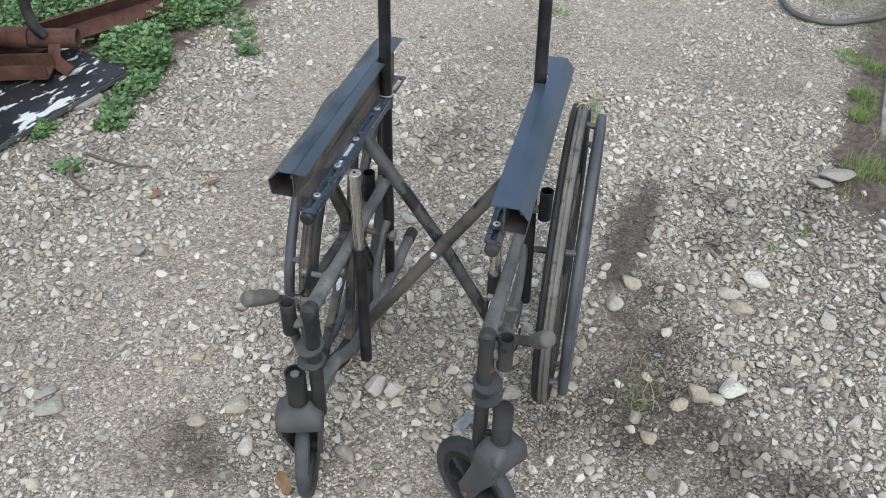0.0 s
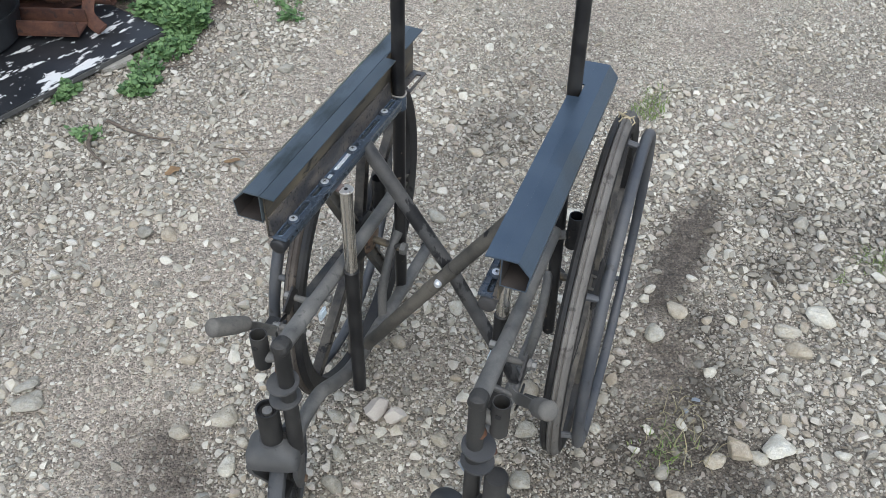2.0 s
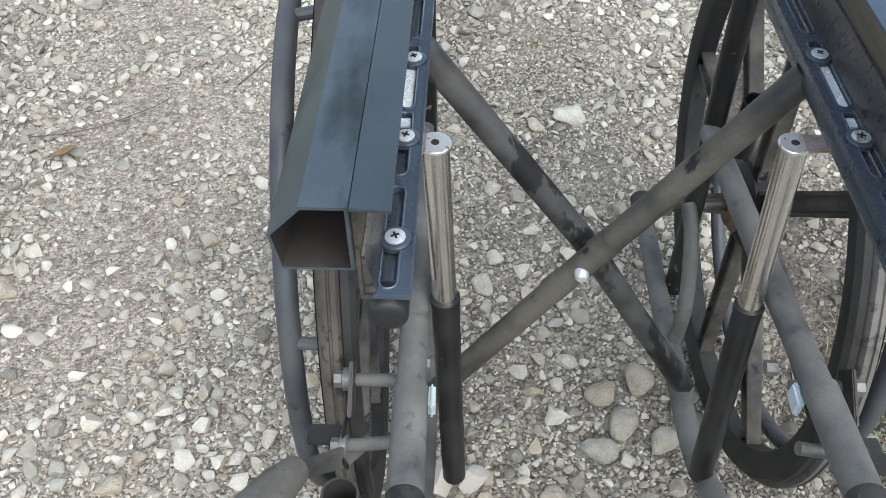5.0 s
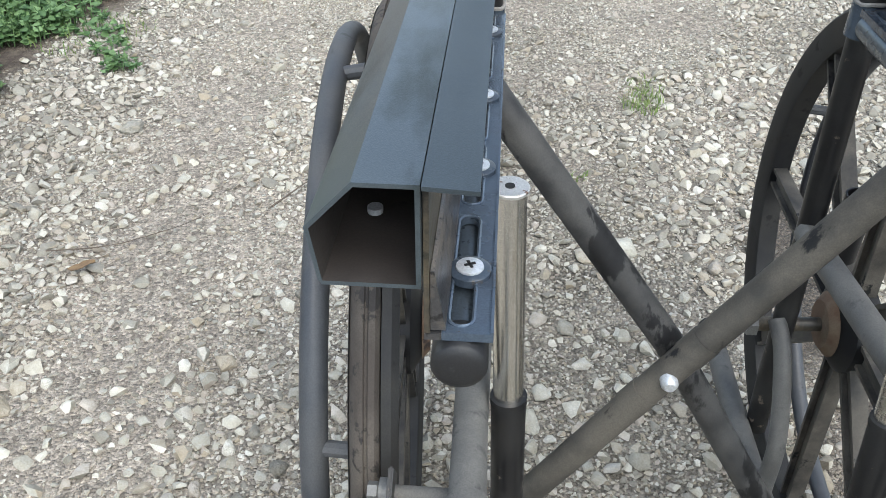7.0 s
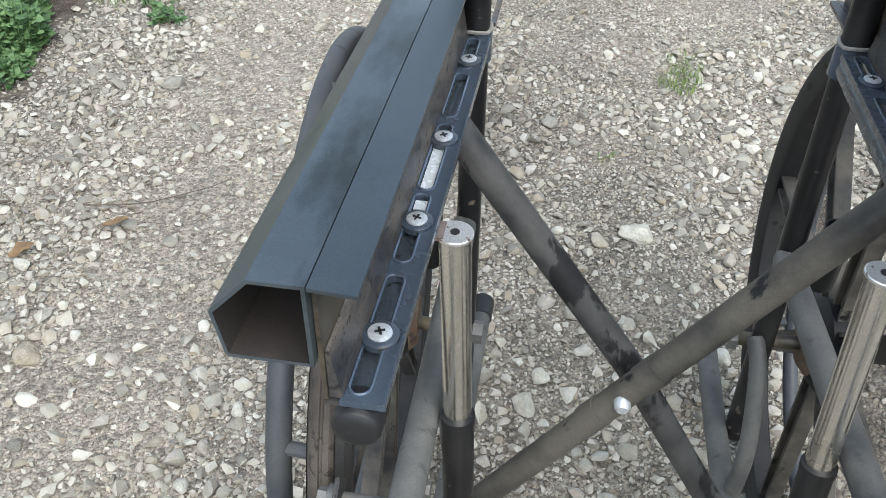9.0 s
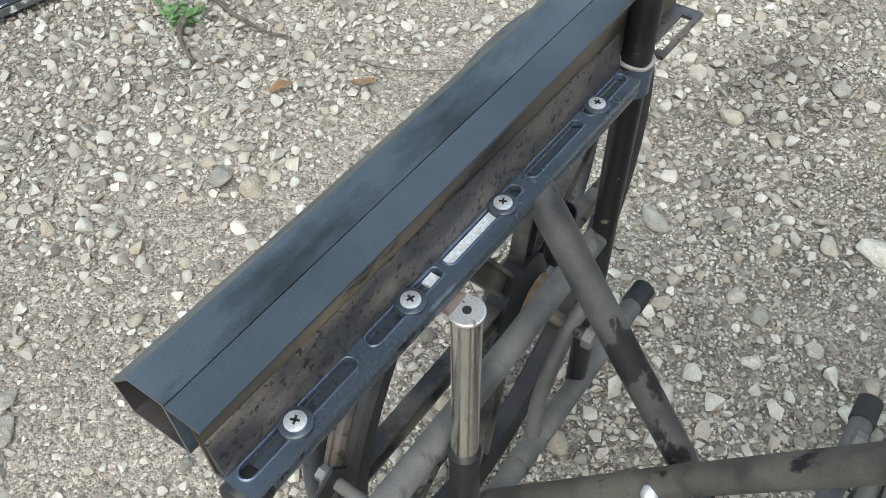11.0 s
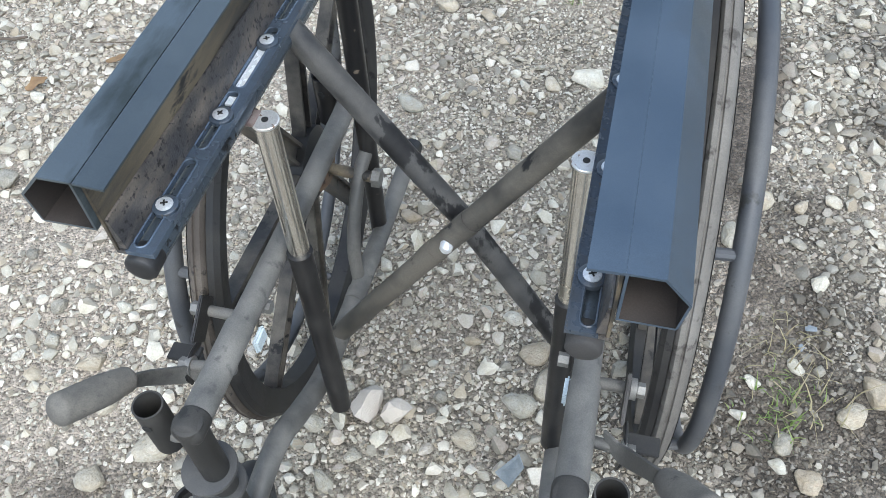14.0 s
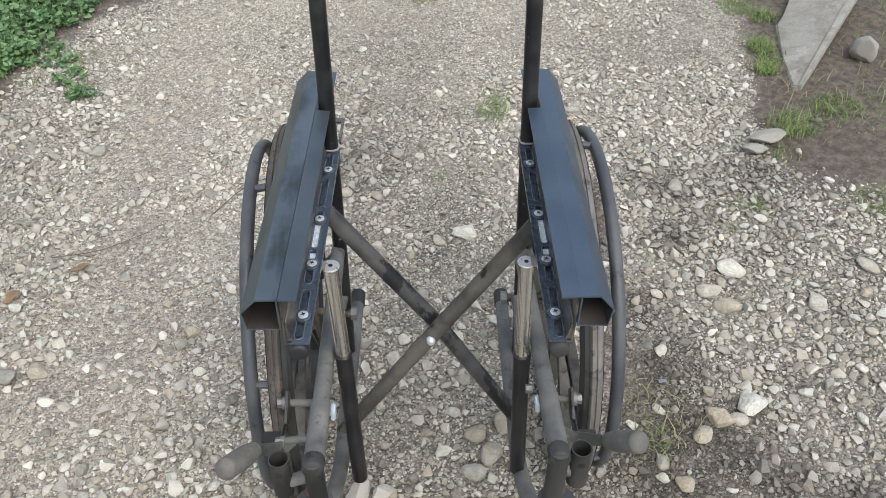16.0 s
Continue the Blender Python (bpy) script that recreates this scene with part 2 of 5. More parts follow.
def stone_material(name, island, pale=0.0):
    m, n, l, b = shader(name, 0.82)
    if island:
        src = n.new("ShaderNodeNewGeometry").outputs["Random Per Island"]
    else:
        src = n.new("ShaderNodeObjectInfo").outputs["Random"]
    ramp = n.new("ShaderNodeValToRGB")
    ramp.color_ramp.interpolation = "LINEAR"
    stops = ((0.0, (0.245, 0.232, 0.200)), (0.15, (0.360, 0.343, 0.297)), (0.34, (0.500, 0.480, 0.416)), (0.50, (0.420, 0.362, 0.280)),
             (0.60, (0.580, 0.558, 0.488)), (0.76, (0.680, 0.660, 0.588)), (0.86, (0.450, 0.398, 0.345)), (1.0, (0.735, 0.712, 0.645)))
    for i, (p, c) in enumerate(stops):
        e = ramp.color_ramp.elements[i] if i < 2 else ramp.color_ramp.elements.new(p)
        e.position, e.color = p, (*c, 1)
    if pale:
        lift = n.new("ShaderNodeMapRange")
        lift.inputs["To Min"].default_value, lift.inputs["To Max"].default_value = 0.10, 0.72
        l.new(src, lift.inputs["Value"])
        src = lift.outputs["Result"]
    l.new(src, ramp.inputs["Fac"])
    f, raw = noise_fac(n, l, 55 if island else 1.6, 5, 0.35, 0.68)
    col = mix(n, l, f, ramp.outputs["Color"], (0.80, 0.76, 0.69), "MULTIPLY")
    f2, _ = noise_fac(n, l, 420 if island else 9, 4, 0.3, 0.7)
    col = mix(n, l, 0.6, col, mix(n, l, f2, (0.72, 0.72, 0.70), (1.22, 1.22, 1.2)), "MULTIPLY")
    at = n.new("ShaderNodeAttribute")
    at.attribute_name = "damp"
    col = mix(n, l, at.outputs["Fac"], col, (0.36, 0.35, 0.345), "MULTIPLY")
    l.new(col, b.inputs["Base Color"])
    bump(n, l, b, raw, 0.4, 0.002 if island else 0.12)
    return m


M_STONE = stone_material("pale_limestone", False)
M_PALE = stone_material("white_limestone", False, 1.0)
M_PINK = worn("pinkish_broken_limestone", (0.56, 0.515, 0.455), (0.42, 0.375, 0.325), (0.66, 0.62, 0.56), rough=0.85, dust_scale=30, chip_scale=60, grain=300, grain_bump=0.4)
M_PEBBLE = stone_material("gravel_stone", True)


def ground_material():
    """Sand packed with grit: cells of two sizes, each with its own tone, over stained sand."""
    m, n, l, b = shader("sandy_ground", 0.95)
    f, raw = noise_fac(n, l, 3.2, 6, 0.36, 0.64)
    g, raw2 = noise_fac(n, l, 190, 4, 0.36, 0.64)
    h, raw3 = noise_fac(n, l, 38, 5, 0.4, 0.62)
    # darker bed between stones: dirt, and the shade of the gaps put into colour
    col = mix(n, l, f, (0.182, 0.167, 0.144), (0.250, 0.231, 0.200))
    col = mix(n, l, h, col, (0.330, 0.306, 0.266))
    sand = n.new("ShaderNodeAttribute")
    sand.attribute_name = "bare"
    col = mix(n, l, sand.outputs["Fac"], col, mix(n, l, h, (0.348, 0.312, 0.270), (0.442, 0.400, 0.350)))
    tc = n.new("ShaderNodeTexCoord")
    warp = n.new("ShaderNodeMix")
    warp.data_type = "VECTOR"
    nz = n.new("ShaderNodeTexNoise")
    nz.inputs["Scale"].default_value = 90
    l.new(tc.outputs["Object"], nz.inputs["Vector"])
    l.new(tc.outputs["Object"], warp.inputs[4])
    l.new(nz.outputs["Color"], warp.inputs[5])
    warp.inputs[0].default_value = 0.006
    heights = []
    for scale, amount in ((105, 0.55), (250, 0.75)):
        cell = n.new("ShaderNodeTexVoronoi")
        cell.inputs["Scale"].default_value = scale
        l.new(warp.outputs[1], cell.inputs["Vector"])
        bw = n.new("ShaderNodeRGBToBW")
        l.new(cell.outputs["Color"], bw.inputs["Color"])
        tone = n.new("ShaderNodeMapRange")
        tone.inputs["From Min"].default_value, tone.inputs["From Max"].default_value = 0.2, 0.8
        l.new(bw.outputs["Val"], tone.inputs["Value"])
        col = mix(n, l, amount, col, mix(n, l, tone.outputs["Result"], (0.62, 0.60, 0.57), (1.42, 1.40, 1.36)), "MULTIPLY")
        rim = n.new("ShaderNodeMapRange")
        rim.inputs["From Min"].default_value, rim.inputs["From Max"].default_value = 0.35, 0.85
        rim.inputs["To Min"].default_value, rim.inputs["To Max"].default_value = 1.0, 0.0
        l.new(cell.outputs["Distance"], rim.inputs["Value"])
        heights.append(rim.outputs["Result"])
    col = mix(n, l, 0.7, col, mix(n, l, g, (0.62, 0.60, 0.57), (1.25, 1.23, 1.2)), "MULTIPLY")
    at = n.new("ShaderNodeAttribute")
    at.attribute_name = "damp"
    col = mix(n, l, at.outputs["Fac"], col, (0.30, 0.288, 0.280), "MULTIPLY")
    at2 = n.new("ShaderNodeAttribute")
    at2.attribute_name = "soil"
    col = mix(n, l, at2.outputs["Fac"], col, mix(n, l, h, (0.080, 0.060, 0.046), (0.165, 0.128, 0.098)))
    l.new(col, b.inputs["Base Color"])
    total = n.new("ShaderNodeMath")
    total.operation = "ADD"
    l.new(heights[0], total.inputs[0])
    l.new(heights[1], total.inputs[1])
    rough = n.new("ShaderNodeMath")
    rough.operation = "ADD"
    l.new(total.outputs[0], rough.inputs[0])
    l.new(raw2, rough.inputs[1])
    bump(n, l, b, rough.outputs[0], 0.9, 0.0035)
    return m


M_GROUND = ground_material()


def leaf_material(name, a, c, rough=0.55):
    m, n, l, b = shader(name, rough)
    g = n.new("ShaderNodeNewGeometry")
    col = mix(n, l, g.outputs["Random Per Island"], a, c)
    f, raw = noise_fac(n, l, 40, 3, 0.35, 0.65)
    col = mix(n, l, f, col, (0.8, 0.85, 0.7), "MULTIPLY")
    l.new(col, b.inputs["Base Color"])
    tr = n.new("ShaderNodeBsdfTranslucent")
    l.new(col, tr.inputs["Color"])
    ms = n.new("ShaderNodeMixShader")
    ms.inputs["Fac"].default_value = 0.25
    l.new(b.outputs["BSDF"], ms.inputs[1])
    l.new(tr.outputs["BSDF"], ms.inputs[2])
    l.new(ms.outputs["Shader"], n["Material Output"].inputs["Surface"])
    return m


M_LEAF = leaf_material("green_weed_leaf", (0.058, 0.125, 0.044), (0.265, 0.400, 0.185))
M_GRASS = leaf_material("grass_blade", (0.12, 0.20, 0.05), (0.30, 0.36, 0.13))
M_DRYGRASS = leaf_material("dry_grass_blade", (0.3, 0.26, 0.17), (0.42, 0.36, 0.24), 0.8)


def peeling_material():
    m, n, l, b = shader("peeling_black_board", 0.4)
    f1, raw = noise_fac(n, l, 11, 7, 0.572, 0.588, (0.75, 2.4, 1), 4)
    f2, _ = noise_fac(n, l, 45, 4, 0.66, 0.69, None, 1)
    f3, _ = noise_fac(n, l, 5, 5, 0.35, 0.7)
    mx = n.new("ShaderNodeMath")
    mx.operation = "MAXIMUM"
    l.new(f1, mx.inputs[0])
    l.new(f2, mx.inputs[1])
    col = mix(n, l, f3, (0.010, 0.011, 0.013), (0.024, 0.025, 0.027))
    col = mix(n, l, mx.outputs[0], col, (0.62, 0.62, 0.6))
    l.new(col, b.inputs["Base Color"])
    bump(n, l, b, mx.outputs[0], 0.4, 0.001)
    return m


M_BOARD = peeling_material()


# ---- mesh helpers ----
def part(name, bm, material, parent=None, label="", smooth=True, angle=35):
    """Links a bmesh, or a (vertices, faces) pair, as one mesh object under a thing."""
    me = bpy.data.meshes.new(name)
    if isinstance(bm, tuple):
        me.from_pydata([tuple(v) for v in bm[0]], [], bm[1])
    else:
        bmesh.ops.recalc_face_normals(bm, faces=bm.faces)
        bm.to_mesh(me)
        bm.free()
    me.materials.append(material)
    if smooth:
        me.polygons.foreach_set("use_smooth", [True] * len(me.polygons))
        me.set_sharp_from_angle(angle=radians(angle))
    me.update()
    ob = new(name, me)
    if parent:
        ob.parent = parent
    if label:
        ob["label"] = label
    return ob


def add(bm, verts, faces):
    vs = [bm.verts.new(v) for v in verts]
    for f in faces:
        try:
            bm.faces.new([vs[i] for i in f])
        except ValueError:
            pass


def glide(pts, n=8):
    """A smooth line through the points."""
    p = [Vector(q) for q in pts]
    p = [2 * p[0] - p[1], *p, 2 * p[-1] - p[-2]]
    out = []
    for i in range(1, len(p) - 2):
        for k in range(n):
            t = k / n
            a, b, c, d = p[i - 1:i + 3]
            out.append(0.5 * (2 * b + (c - a) * t + (2 * a - 5 * b + 4 * c - d) * t * t + (3 * b - a - 3 * c + d) * t ** 3))
    return out + [p[-2]]


def tube(bm, pts, r, seg=18, hollow=0.0, closed=False, flat=1.0, round_end=0.0):
    """A round bar along pts; r is one radius or one for each point; hollow: the wall's thickness, for an open pipe."""
    p = [Vector(q) for q in pts]
    rs = list(r) if isinstance(r, (list, tuple)) else [r] * len(p)
    if round_end:
        d0, d1 = (p[0] - p[1]).normalized(), (p[-1] - p[-2]).normalized()
        q0, q1, ra, rb = p[0], p[-1], rs[0], rs[-1]
        p = [q0 + d0 * round_end, q0 + d0 * round_end * 0.8, q0 + d0 * round_end * 0.4, *p, q1 + d1 * round_end * 0.4, q1 + d1 * round_end * 0.8, q1 + d1 * round_end]
        rs = [ra * 0.35, ra * 0.68, ra * 0.93, *rs, rb * 0.93, rb * 0.68, rb * 0.35]
    n = len(p)
    rings, up = [], None
    for i in range(n):
        d = (p[(i + 1) % n] - p[i - 1]) if closed else (p[min(i + 1, n - 1)] - p[max(i - 1, 0)])
        d.normalize()
        if up is None:
            up = d.orthogonal().normalized() if abs(d.z) > 0.9 else (Vector((0, 0, 1)) - d * d.z).normalized()
        up = (up - d * up.dot(d)).normalized()
        side = d.cross(up)
        rings.append((p[i], up.copy(), side))

    def skin(shrink):
        out = []
        for (c, u, s), rad in zip(rings, rs):
            rad -= shrink
            out.append([bm.verts.new(c + (u * math.cos(a) + s * math.sin(a) * flat) * rad) for a in (2 * math.pi * k / seg for k in range(seg))])
        for i in range(n if closed else n - 1):
            a, b = out[i], out[(i + 1) % n]
            for k in range(seg):
                bm.faces.new((a[k], a[(k + 1) % seg], b[(k + 1) % seg], b[k]))
        return out

    outer = skin(0.0)
    if closed:
        return
    if hollow:
        inner = skin(hollow)
        for e in (0, -1):
            for k in range(seg):
                bm.faces.new((outer[e][k], outer[e][(k + 1) % seg], inner[e][(k + 1) % seg], inner[e][k]))
    else:
        bm.faces.new(outer[0])
        bm.faces.new(outer[-1])


def block(bm, lo, hi, bevel=0.0, m=None):
    c = [(lo[i] + hi[i]) / 2 for i in range(3)]
    s = [abs(hi[i] - lo[i]) for i in range(3)]
    mat = Matrix.Translation(c) @ Matrix.Diagonal((*s, 1))
    made = bmesh.ops.create_cube(bm, size=1, matrix=(m @ mat) if m else mat)["verts"]
    if bevel:
        es = list({e for v in made for e in v.link_edges})
        bmesh.ops.bevel(bm, geom=es, offset=bevel, segments=2, affect="EDGES", clamp_overlap=True)


def prism(bm, outline, a, b):
    """A flat outline carried from frame a to frame b: each maps an outline point (u, v) to a place."""
    n = len(outline)
    va = [bm.verts.new(a(u, v)) for u, v in outline]
    vb = [bm.verts.new(b(u, v)) for u, v in outline]
    for i in range(n):
        bm.faces.new((va[i], va[(i + 1) % n], vb[(i + 1) % n], vb[i]))
    bm.faces.new(va)
    bm.faces.new(vb)


def revolve(bm, outline, place, seg=64):
    """Turns a closed outline (along the axis, radius) about an axis; place maps (axial, y, z) to a place."""
    rings = []
    for k in range(seg):
        a = 2 * math.pi * k / seg
        rings.append([bm.verts.new(place(x, r * math.cos(a), r * math.sin(a))) for x, r in outline])
    n = len(outline)
    for k in range(seg):
        p, q = rings[k], rings[(k + 1) % seg]
        for i in range(n):
            bm.faces.new((p[i], p[(i + 1) % n], q[(i + 1) % n], q[i]))


def thing(name, m=None, label="", category="", group="", kind=""):
    e = new(name)
    e.empty_display_size = 0.05
    if m is not None:
        e.matrix_world = m
    return tagged(e, label, category, group, kind)


# ---- ground ----
def smooth_noise(x, y, scale, seed):
    """Soft value noise in 0..1 on arrays."""
    rng = np.random.RandomState(seed)
    lat = rng.rand(64, 64)
    u, v = x * scale + 1000.37, y * scale + 1000.11
    i, j = np.floor(u).astype(int), np.floor(v).astype(int)
    fu, fv = u - i, v - j
    fu, fv = fu * fu * (3 - 2 * fu), fv * fv * (3 - 2 * fv)
    a, b = lat[i % 64, j % 64], lat[(i + 1) % 64, j % 64]
    c, d = lat[i % 64, (j + 1) % 64], lat[(i + 1) % 64, (j + 1) % 64]
    return (a * (1 - fu) + b * fu) * (1 - fv) + (c * (1 - fu) + d * fu) * fv


def blot(x, y, cx, cy, rx, ry, turn=0.0):
    """1 at the middle of a soft oval, 0 outside it."""
    t = radians(turn)
    u, v = (x - cx) * math.cos(t) + (y - cy) * math.sin(t), -(x - cx) * math.sin(t) + (y - cy) * math.cos(t)
    return np.clip(1.35 - np.sqrt((u / rx) ** 2 + (v / ry) ** 2), 0, 1)


def damp_at(x, y):
    """Dark oily and damp patches on the track, and broad faint ovals that only tone it down."""
    d = 1.3 * blot(x, y, 0.305, 0.74, 0.06, 0.27, -2)
    for s in ((0.46, 0.12, 0.20, 0.20, 20, 0.85), (0.40, 0.37, 0.13, 0.26, 0, 1.0), (-0.43, -0.29, 0.13, 0.10, 0, 0.75), (0.72, 1.5, 0.6, 0.9, 0, 0.14), (0.27, 0.06, 0.12, 0.14, 0, 0.5), (-0.28, 0.98, 0.16, 0.30, -20, 0.5),
              (0.80, 0.75, 0.45, 0.9, 0, 0.22), (0.62, 0.04, 0.22, 0.15, 10, 0.6), (0.52, 0.78, 0.10, 0.07, 0, 0.55), (-0.30, 1.5, 0.3, 0.5, 0, 0.25), (-1.30, 0.45, 0.48, 1.2, 0, 0.26), (0.0, 0.85, 0.28, 0.4, 0, 0.22)):
        d = np.maximum(d, s[5] * blot(x, y, *s[:5]))
    near = np.clip((x + 0.45) / 0.3, 0, 1) * np.clip((1.35 - y) / 0.35, 0, 1)
    ragged = 0.65 * smooth_noise(x, y, 14, 5) + 0.35 * smooth_noise(x, y, 45, 6)
    d = d + (0.3 + 0.65 * near) * np.clip(smooth_noise(x, y, 4.5, 7) - 0.52, 0, 1) + 0.7 * near * np.clip(smooth_noise(x, y, 11, 8) - 0.6, 0, 1)
    return np.clip(d * (0.35 + 1.45 * ragged), 0, 1)


def bare_at(x, y):
    """How much of the sand lies bare between the stones."""
    b = 0.95 * blot(x, y, -0.755, 0.66, 0.13, 0.95, 9.5) + 1.3 * blot(x, y, -0.43, -0.29, 0.14, 0.11) + 1.3 * blot(x, y, 0.305, 0.74, 0.06, 0.27, -2)
    b = b + 0.12 * blot(x, y, -0.75, 0.6, 0.5, 1.0, 10) + 0.6 * blot(x, y, 0.35, 0.33, 0.08, 0.2) + 0.15 * blot(x, y, 0.45, 0.1, 0.18, 0.15) + 0.2 * blot(x, y, 0.62, 0.04, 0.2, 0.13)
    b = b + 0.6 * blot(x, y, -0.05, 1.9, 0.5, 0.8) + 0.25 * blot(x, y, 0.38, 0.2, 0.12, 0.3) + 0.5 * blot(x, y, 0.10, -0.25, 0.22, 0.16)
    return np.clip(b + 0.5 * (smooth_noise(x, y, 1.7, 13) - 0.42) + 1.2 * (smooth_noise(x, y, 5, 11) - 0.5) + 0.6 * (smooth_noise(x, y, 16, 12) - 0.5), 0, 1)


def sand_at(x, y):
    """How pale the sand between the stones is: dry on the one side of the track, trodden and dirty on the other."""
    return np.clip(bare_at(x, y) + 0.75 * blot(x, y, -0.85, 0.6, 0.5, 1.5) + 0.4 * blot(x, y, -0.1, 2.0, 1.0, 1.0) + 0.35 * (smooth_noise(x, y, 3, 61) - 0.5), 0, 1)


def soil_at(x, y):
    """Dark garden soil along the two verges."""
    edge = 0.25 * (smooth_noise(x, y, 3, 21) - 0.5) + 0.12 * (smooth_noise(x, y, 11, 22) - 0.5)
    right = np.clip((x - 0.795 - 0.16 * np.clip(y - 1.65, 0, 2) - 0.35 * np.clip(1.2 - y, 0, 1) + 0.4 * edge) / 0.07, 0, 1) * np.clip((y - 0.85) / 0.25, 0, 1)
    left = np.clip((-1.22 - 0.30 * np.clip(y - 1.0, -0.4, 0.5) - x + edge + 0.5 * np.clip(y - 1.45, 0, 0.6)) / 0.12, 0, 1) * np.clip((y - 0.75) / 0.3, 0, 1)
    return np.maximum(right, left) * 0.9 * np.clip(1.6 - 0.4 * np.hypot(x, y - 1.0), 0, 1)


def height_at(x, y):
    return 0.012 * (smooth_noise(x, y, 2.2, 31) - 0.5) + 0.008 * (smooth_noise(x, y, 8, 32) - 0.5) - 0.004


def make_ground():
    inner_x, inner_y = np.arange(-2.6, 2.2, 0.03), np.arange(-0.9, 3.6, 0.03)
    far = np.array([0.3, 0.9, 2.0, 5, 12, 40, 120])
    xs = np.concatenate([inner_x[0] - far[::-1], inner_x, inner_x[-1] + far])
    ys = np.concatenate([inner_y[0] - far[::-1], inner_y, inner_y[-1] + far])
    gx, gy = np.meshgrid(xs, ys)
    gz = height_at(gx, gy)
    v = np.stack([gx.ravel(), gy.ravel(), gz.ravel()], 1)
    w = len(xs)
    faces = [(j * w + i, j * w + i + 1, (j + 1) * w + i + 1, (j + 1) * w + i) for j in range(len(ys) - 1) for i in range(w - 1)]
    ob = part("ground", (v.tolist(), faces), M_GROUND)
    for name, fn in (("damp", damp_at), ("soil", soil_at), ("bare", sand_at)):
        a = ob.data.attributes.new(name, "FLOAT", "POINT")
        a.data.foreach_set("value", fn(v[:, 0], v[:, 1]).astype(np.float32))
    return tagged(ob, "pale sandy ground of a gravel track with dark damp patches", "ground", kind="structure")


ground = make_ground()


def stone_shape(sub, seed, rough=0.18):
    """Points and faces of one rounded, irregular stone of radius 1."""
    bm = bmesh.new()
    bmesh.ops.create_icosphere(bm, subdivisions=sub, radius=1)
    rng = random.Random(seed)
    cuts = [(Vector((rng.uniform(-1, 1), rng.uniform(-1, 1), rng.uniform(-0.6, 1))).normalized(), rng.uniform(0.55, 0.85)) for _ in range(8)]
    off = Vector((seed * 3.1, seed * 1.7, seed))
    for v in bm.verts:
        p = v.co.copy()
        p *= 1 + rough * noise.noise(p * 1.3 + off) + 0.4 * rough * noise.noise(p * 3.1 + off)
        for nrm, d in cuts:
            over = p.dot(nrm) - d
            if over > 0:
                p -= nrm * over * 0.95
        v.co = p
    pts = np.array([v.co[:] for v in bm.verts])
    fs = [[v.index for v in f.verts] for f in bm.faces]
    bm.free()
    return pts, np.array(fs)


def chip_shape(points, seed):
    """A worn pebble: the hull of a few points on a ball."""
    rng = random.Random(seed)
    bm = bmesh.new()
    for k in range(points):
        z = 1 - 2 * (k + 0.5) / points
        a = 2.4 * k + rng.uniform(-0.75, 0.75)
        q = math.sqrt(max(0.0, 1 - z * z))
        d = rng.uniform(0.76, 1.14)
        bm.verts.new((q * math.cos(a) * d, q * math.sin(a) * d, z * d))
    hull = bmesh.ops.convex_hull(bm, input=bm.verts)
    bmesh.ops.triangulate(bm, faces=bm.faces)
    bmesh.ops.delete(bm, geom=[v for v in bm.verts if not v.link_faces], context="VERTS")
    bm.verts.index_update()
    pts = np.array([v.co[:] for v in bm.verts])
    fs = np.array([[v.index for v in f.verts] for f in bm.faces])
    bm.free()
    return pts, fs


def coarse_at(x, y):
    """1 where the coarse stones lie, 0 on the worn, sandy strips where only grit is left."""
    c = 0.66 + 1.1 * (smooth_noise(x, y, 1.6, 41) - 0.5) + 1.1 * (smooth_noise(x, y, 7, 42) - 0.5)
    c = c + 0.45 * blot(x, y, 0.55, 0.35, 0.4, 0.55) + 0.35 * blot(x, y, -0.85, 0.05, 0.4, 0.4) + 0.35 * blot(x, y, 0.05, 0.1, 0.2, 0.3) - 0.38 * np.clip(y - 0.9, 0, 1.2)
    return np.clip(c - 0.85 * bare_at(x, y), 0.03, 1)


CELL = 0.0022
GX0, GY0, GX1, GY1 = -1.95, -0.66, 1.5, 3.2
TAKEN = np.zeros((int((GX1 - GX0) / CELL) + 40, int((GY1 - GY0) / CELL) + 40), bool)
DISCS = {}


def pack(x, y, r, close):
    """Keeps those stones, in turn, that find room on the ground; marks the room as taken."""
    kept = []
    ci, cj = ((x - GX0) / CELL).astype(int) + 16, ((y - GY0) / CELL).astype(int) + 16
    rc = np.floor(r * close / CELL + 0.4).astype(int)
    for k in range(len(x)):
        q = int(rc[k])
        if q not in DISCS:
            a = np.arange(-q, q + 1)
            DISCS[q] = a[:, None] ** 2 + a[None] ** 2 <= (q + 0.3) ** 2
        i, j = ci[k], cj[k]
        spot = TAKEN[i - q:i + q + 1, j - q:j + q + 1]
        if spot.shape == DISCS[q].shape and not (spot & DISCS[q]).any():
            spot |= DISCS[q]
            kept.append(k)
    return np.array(kept, int)


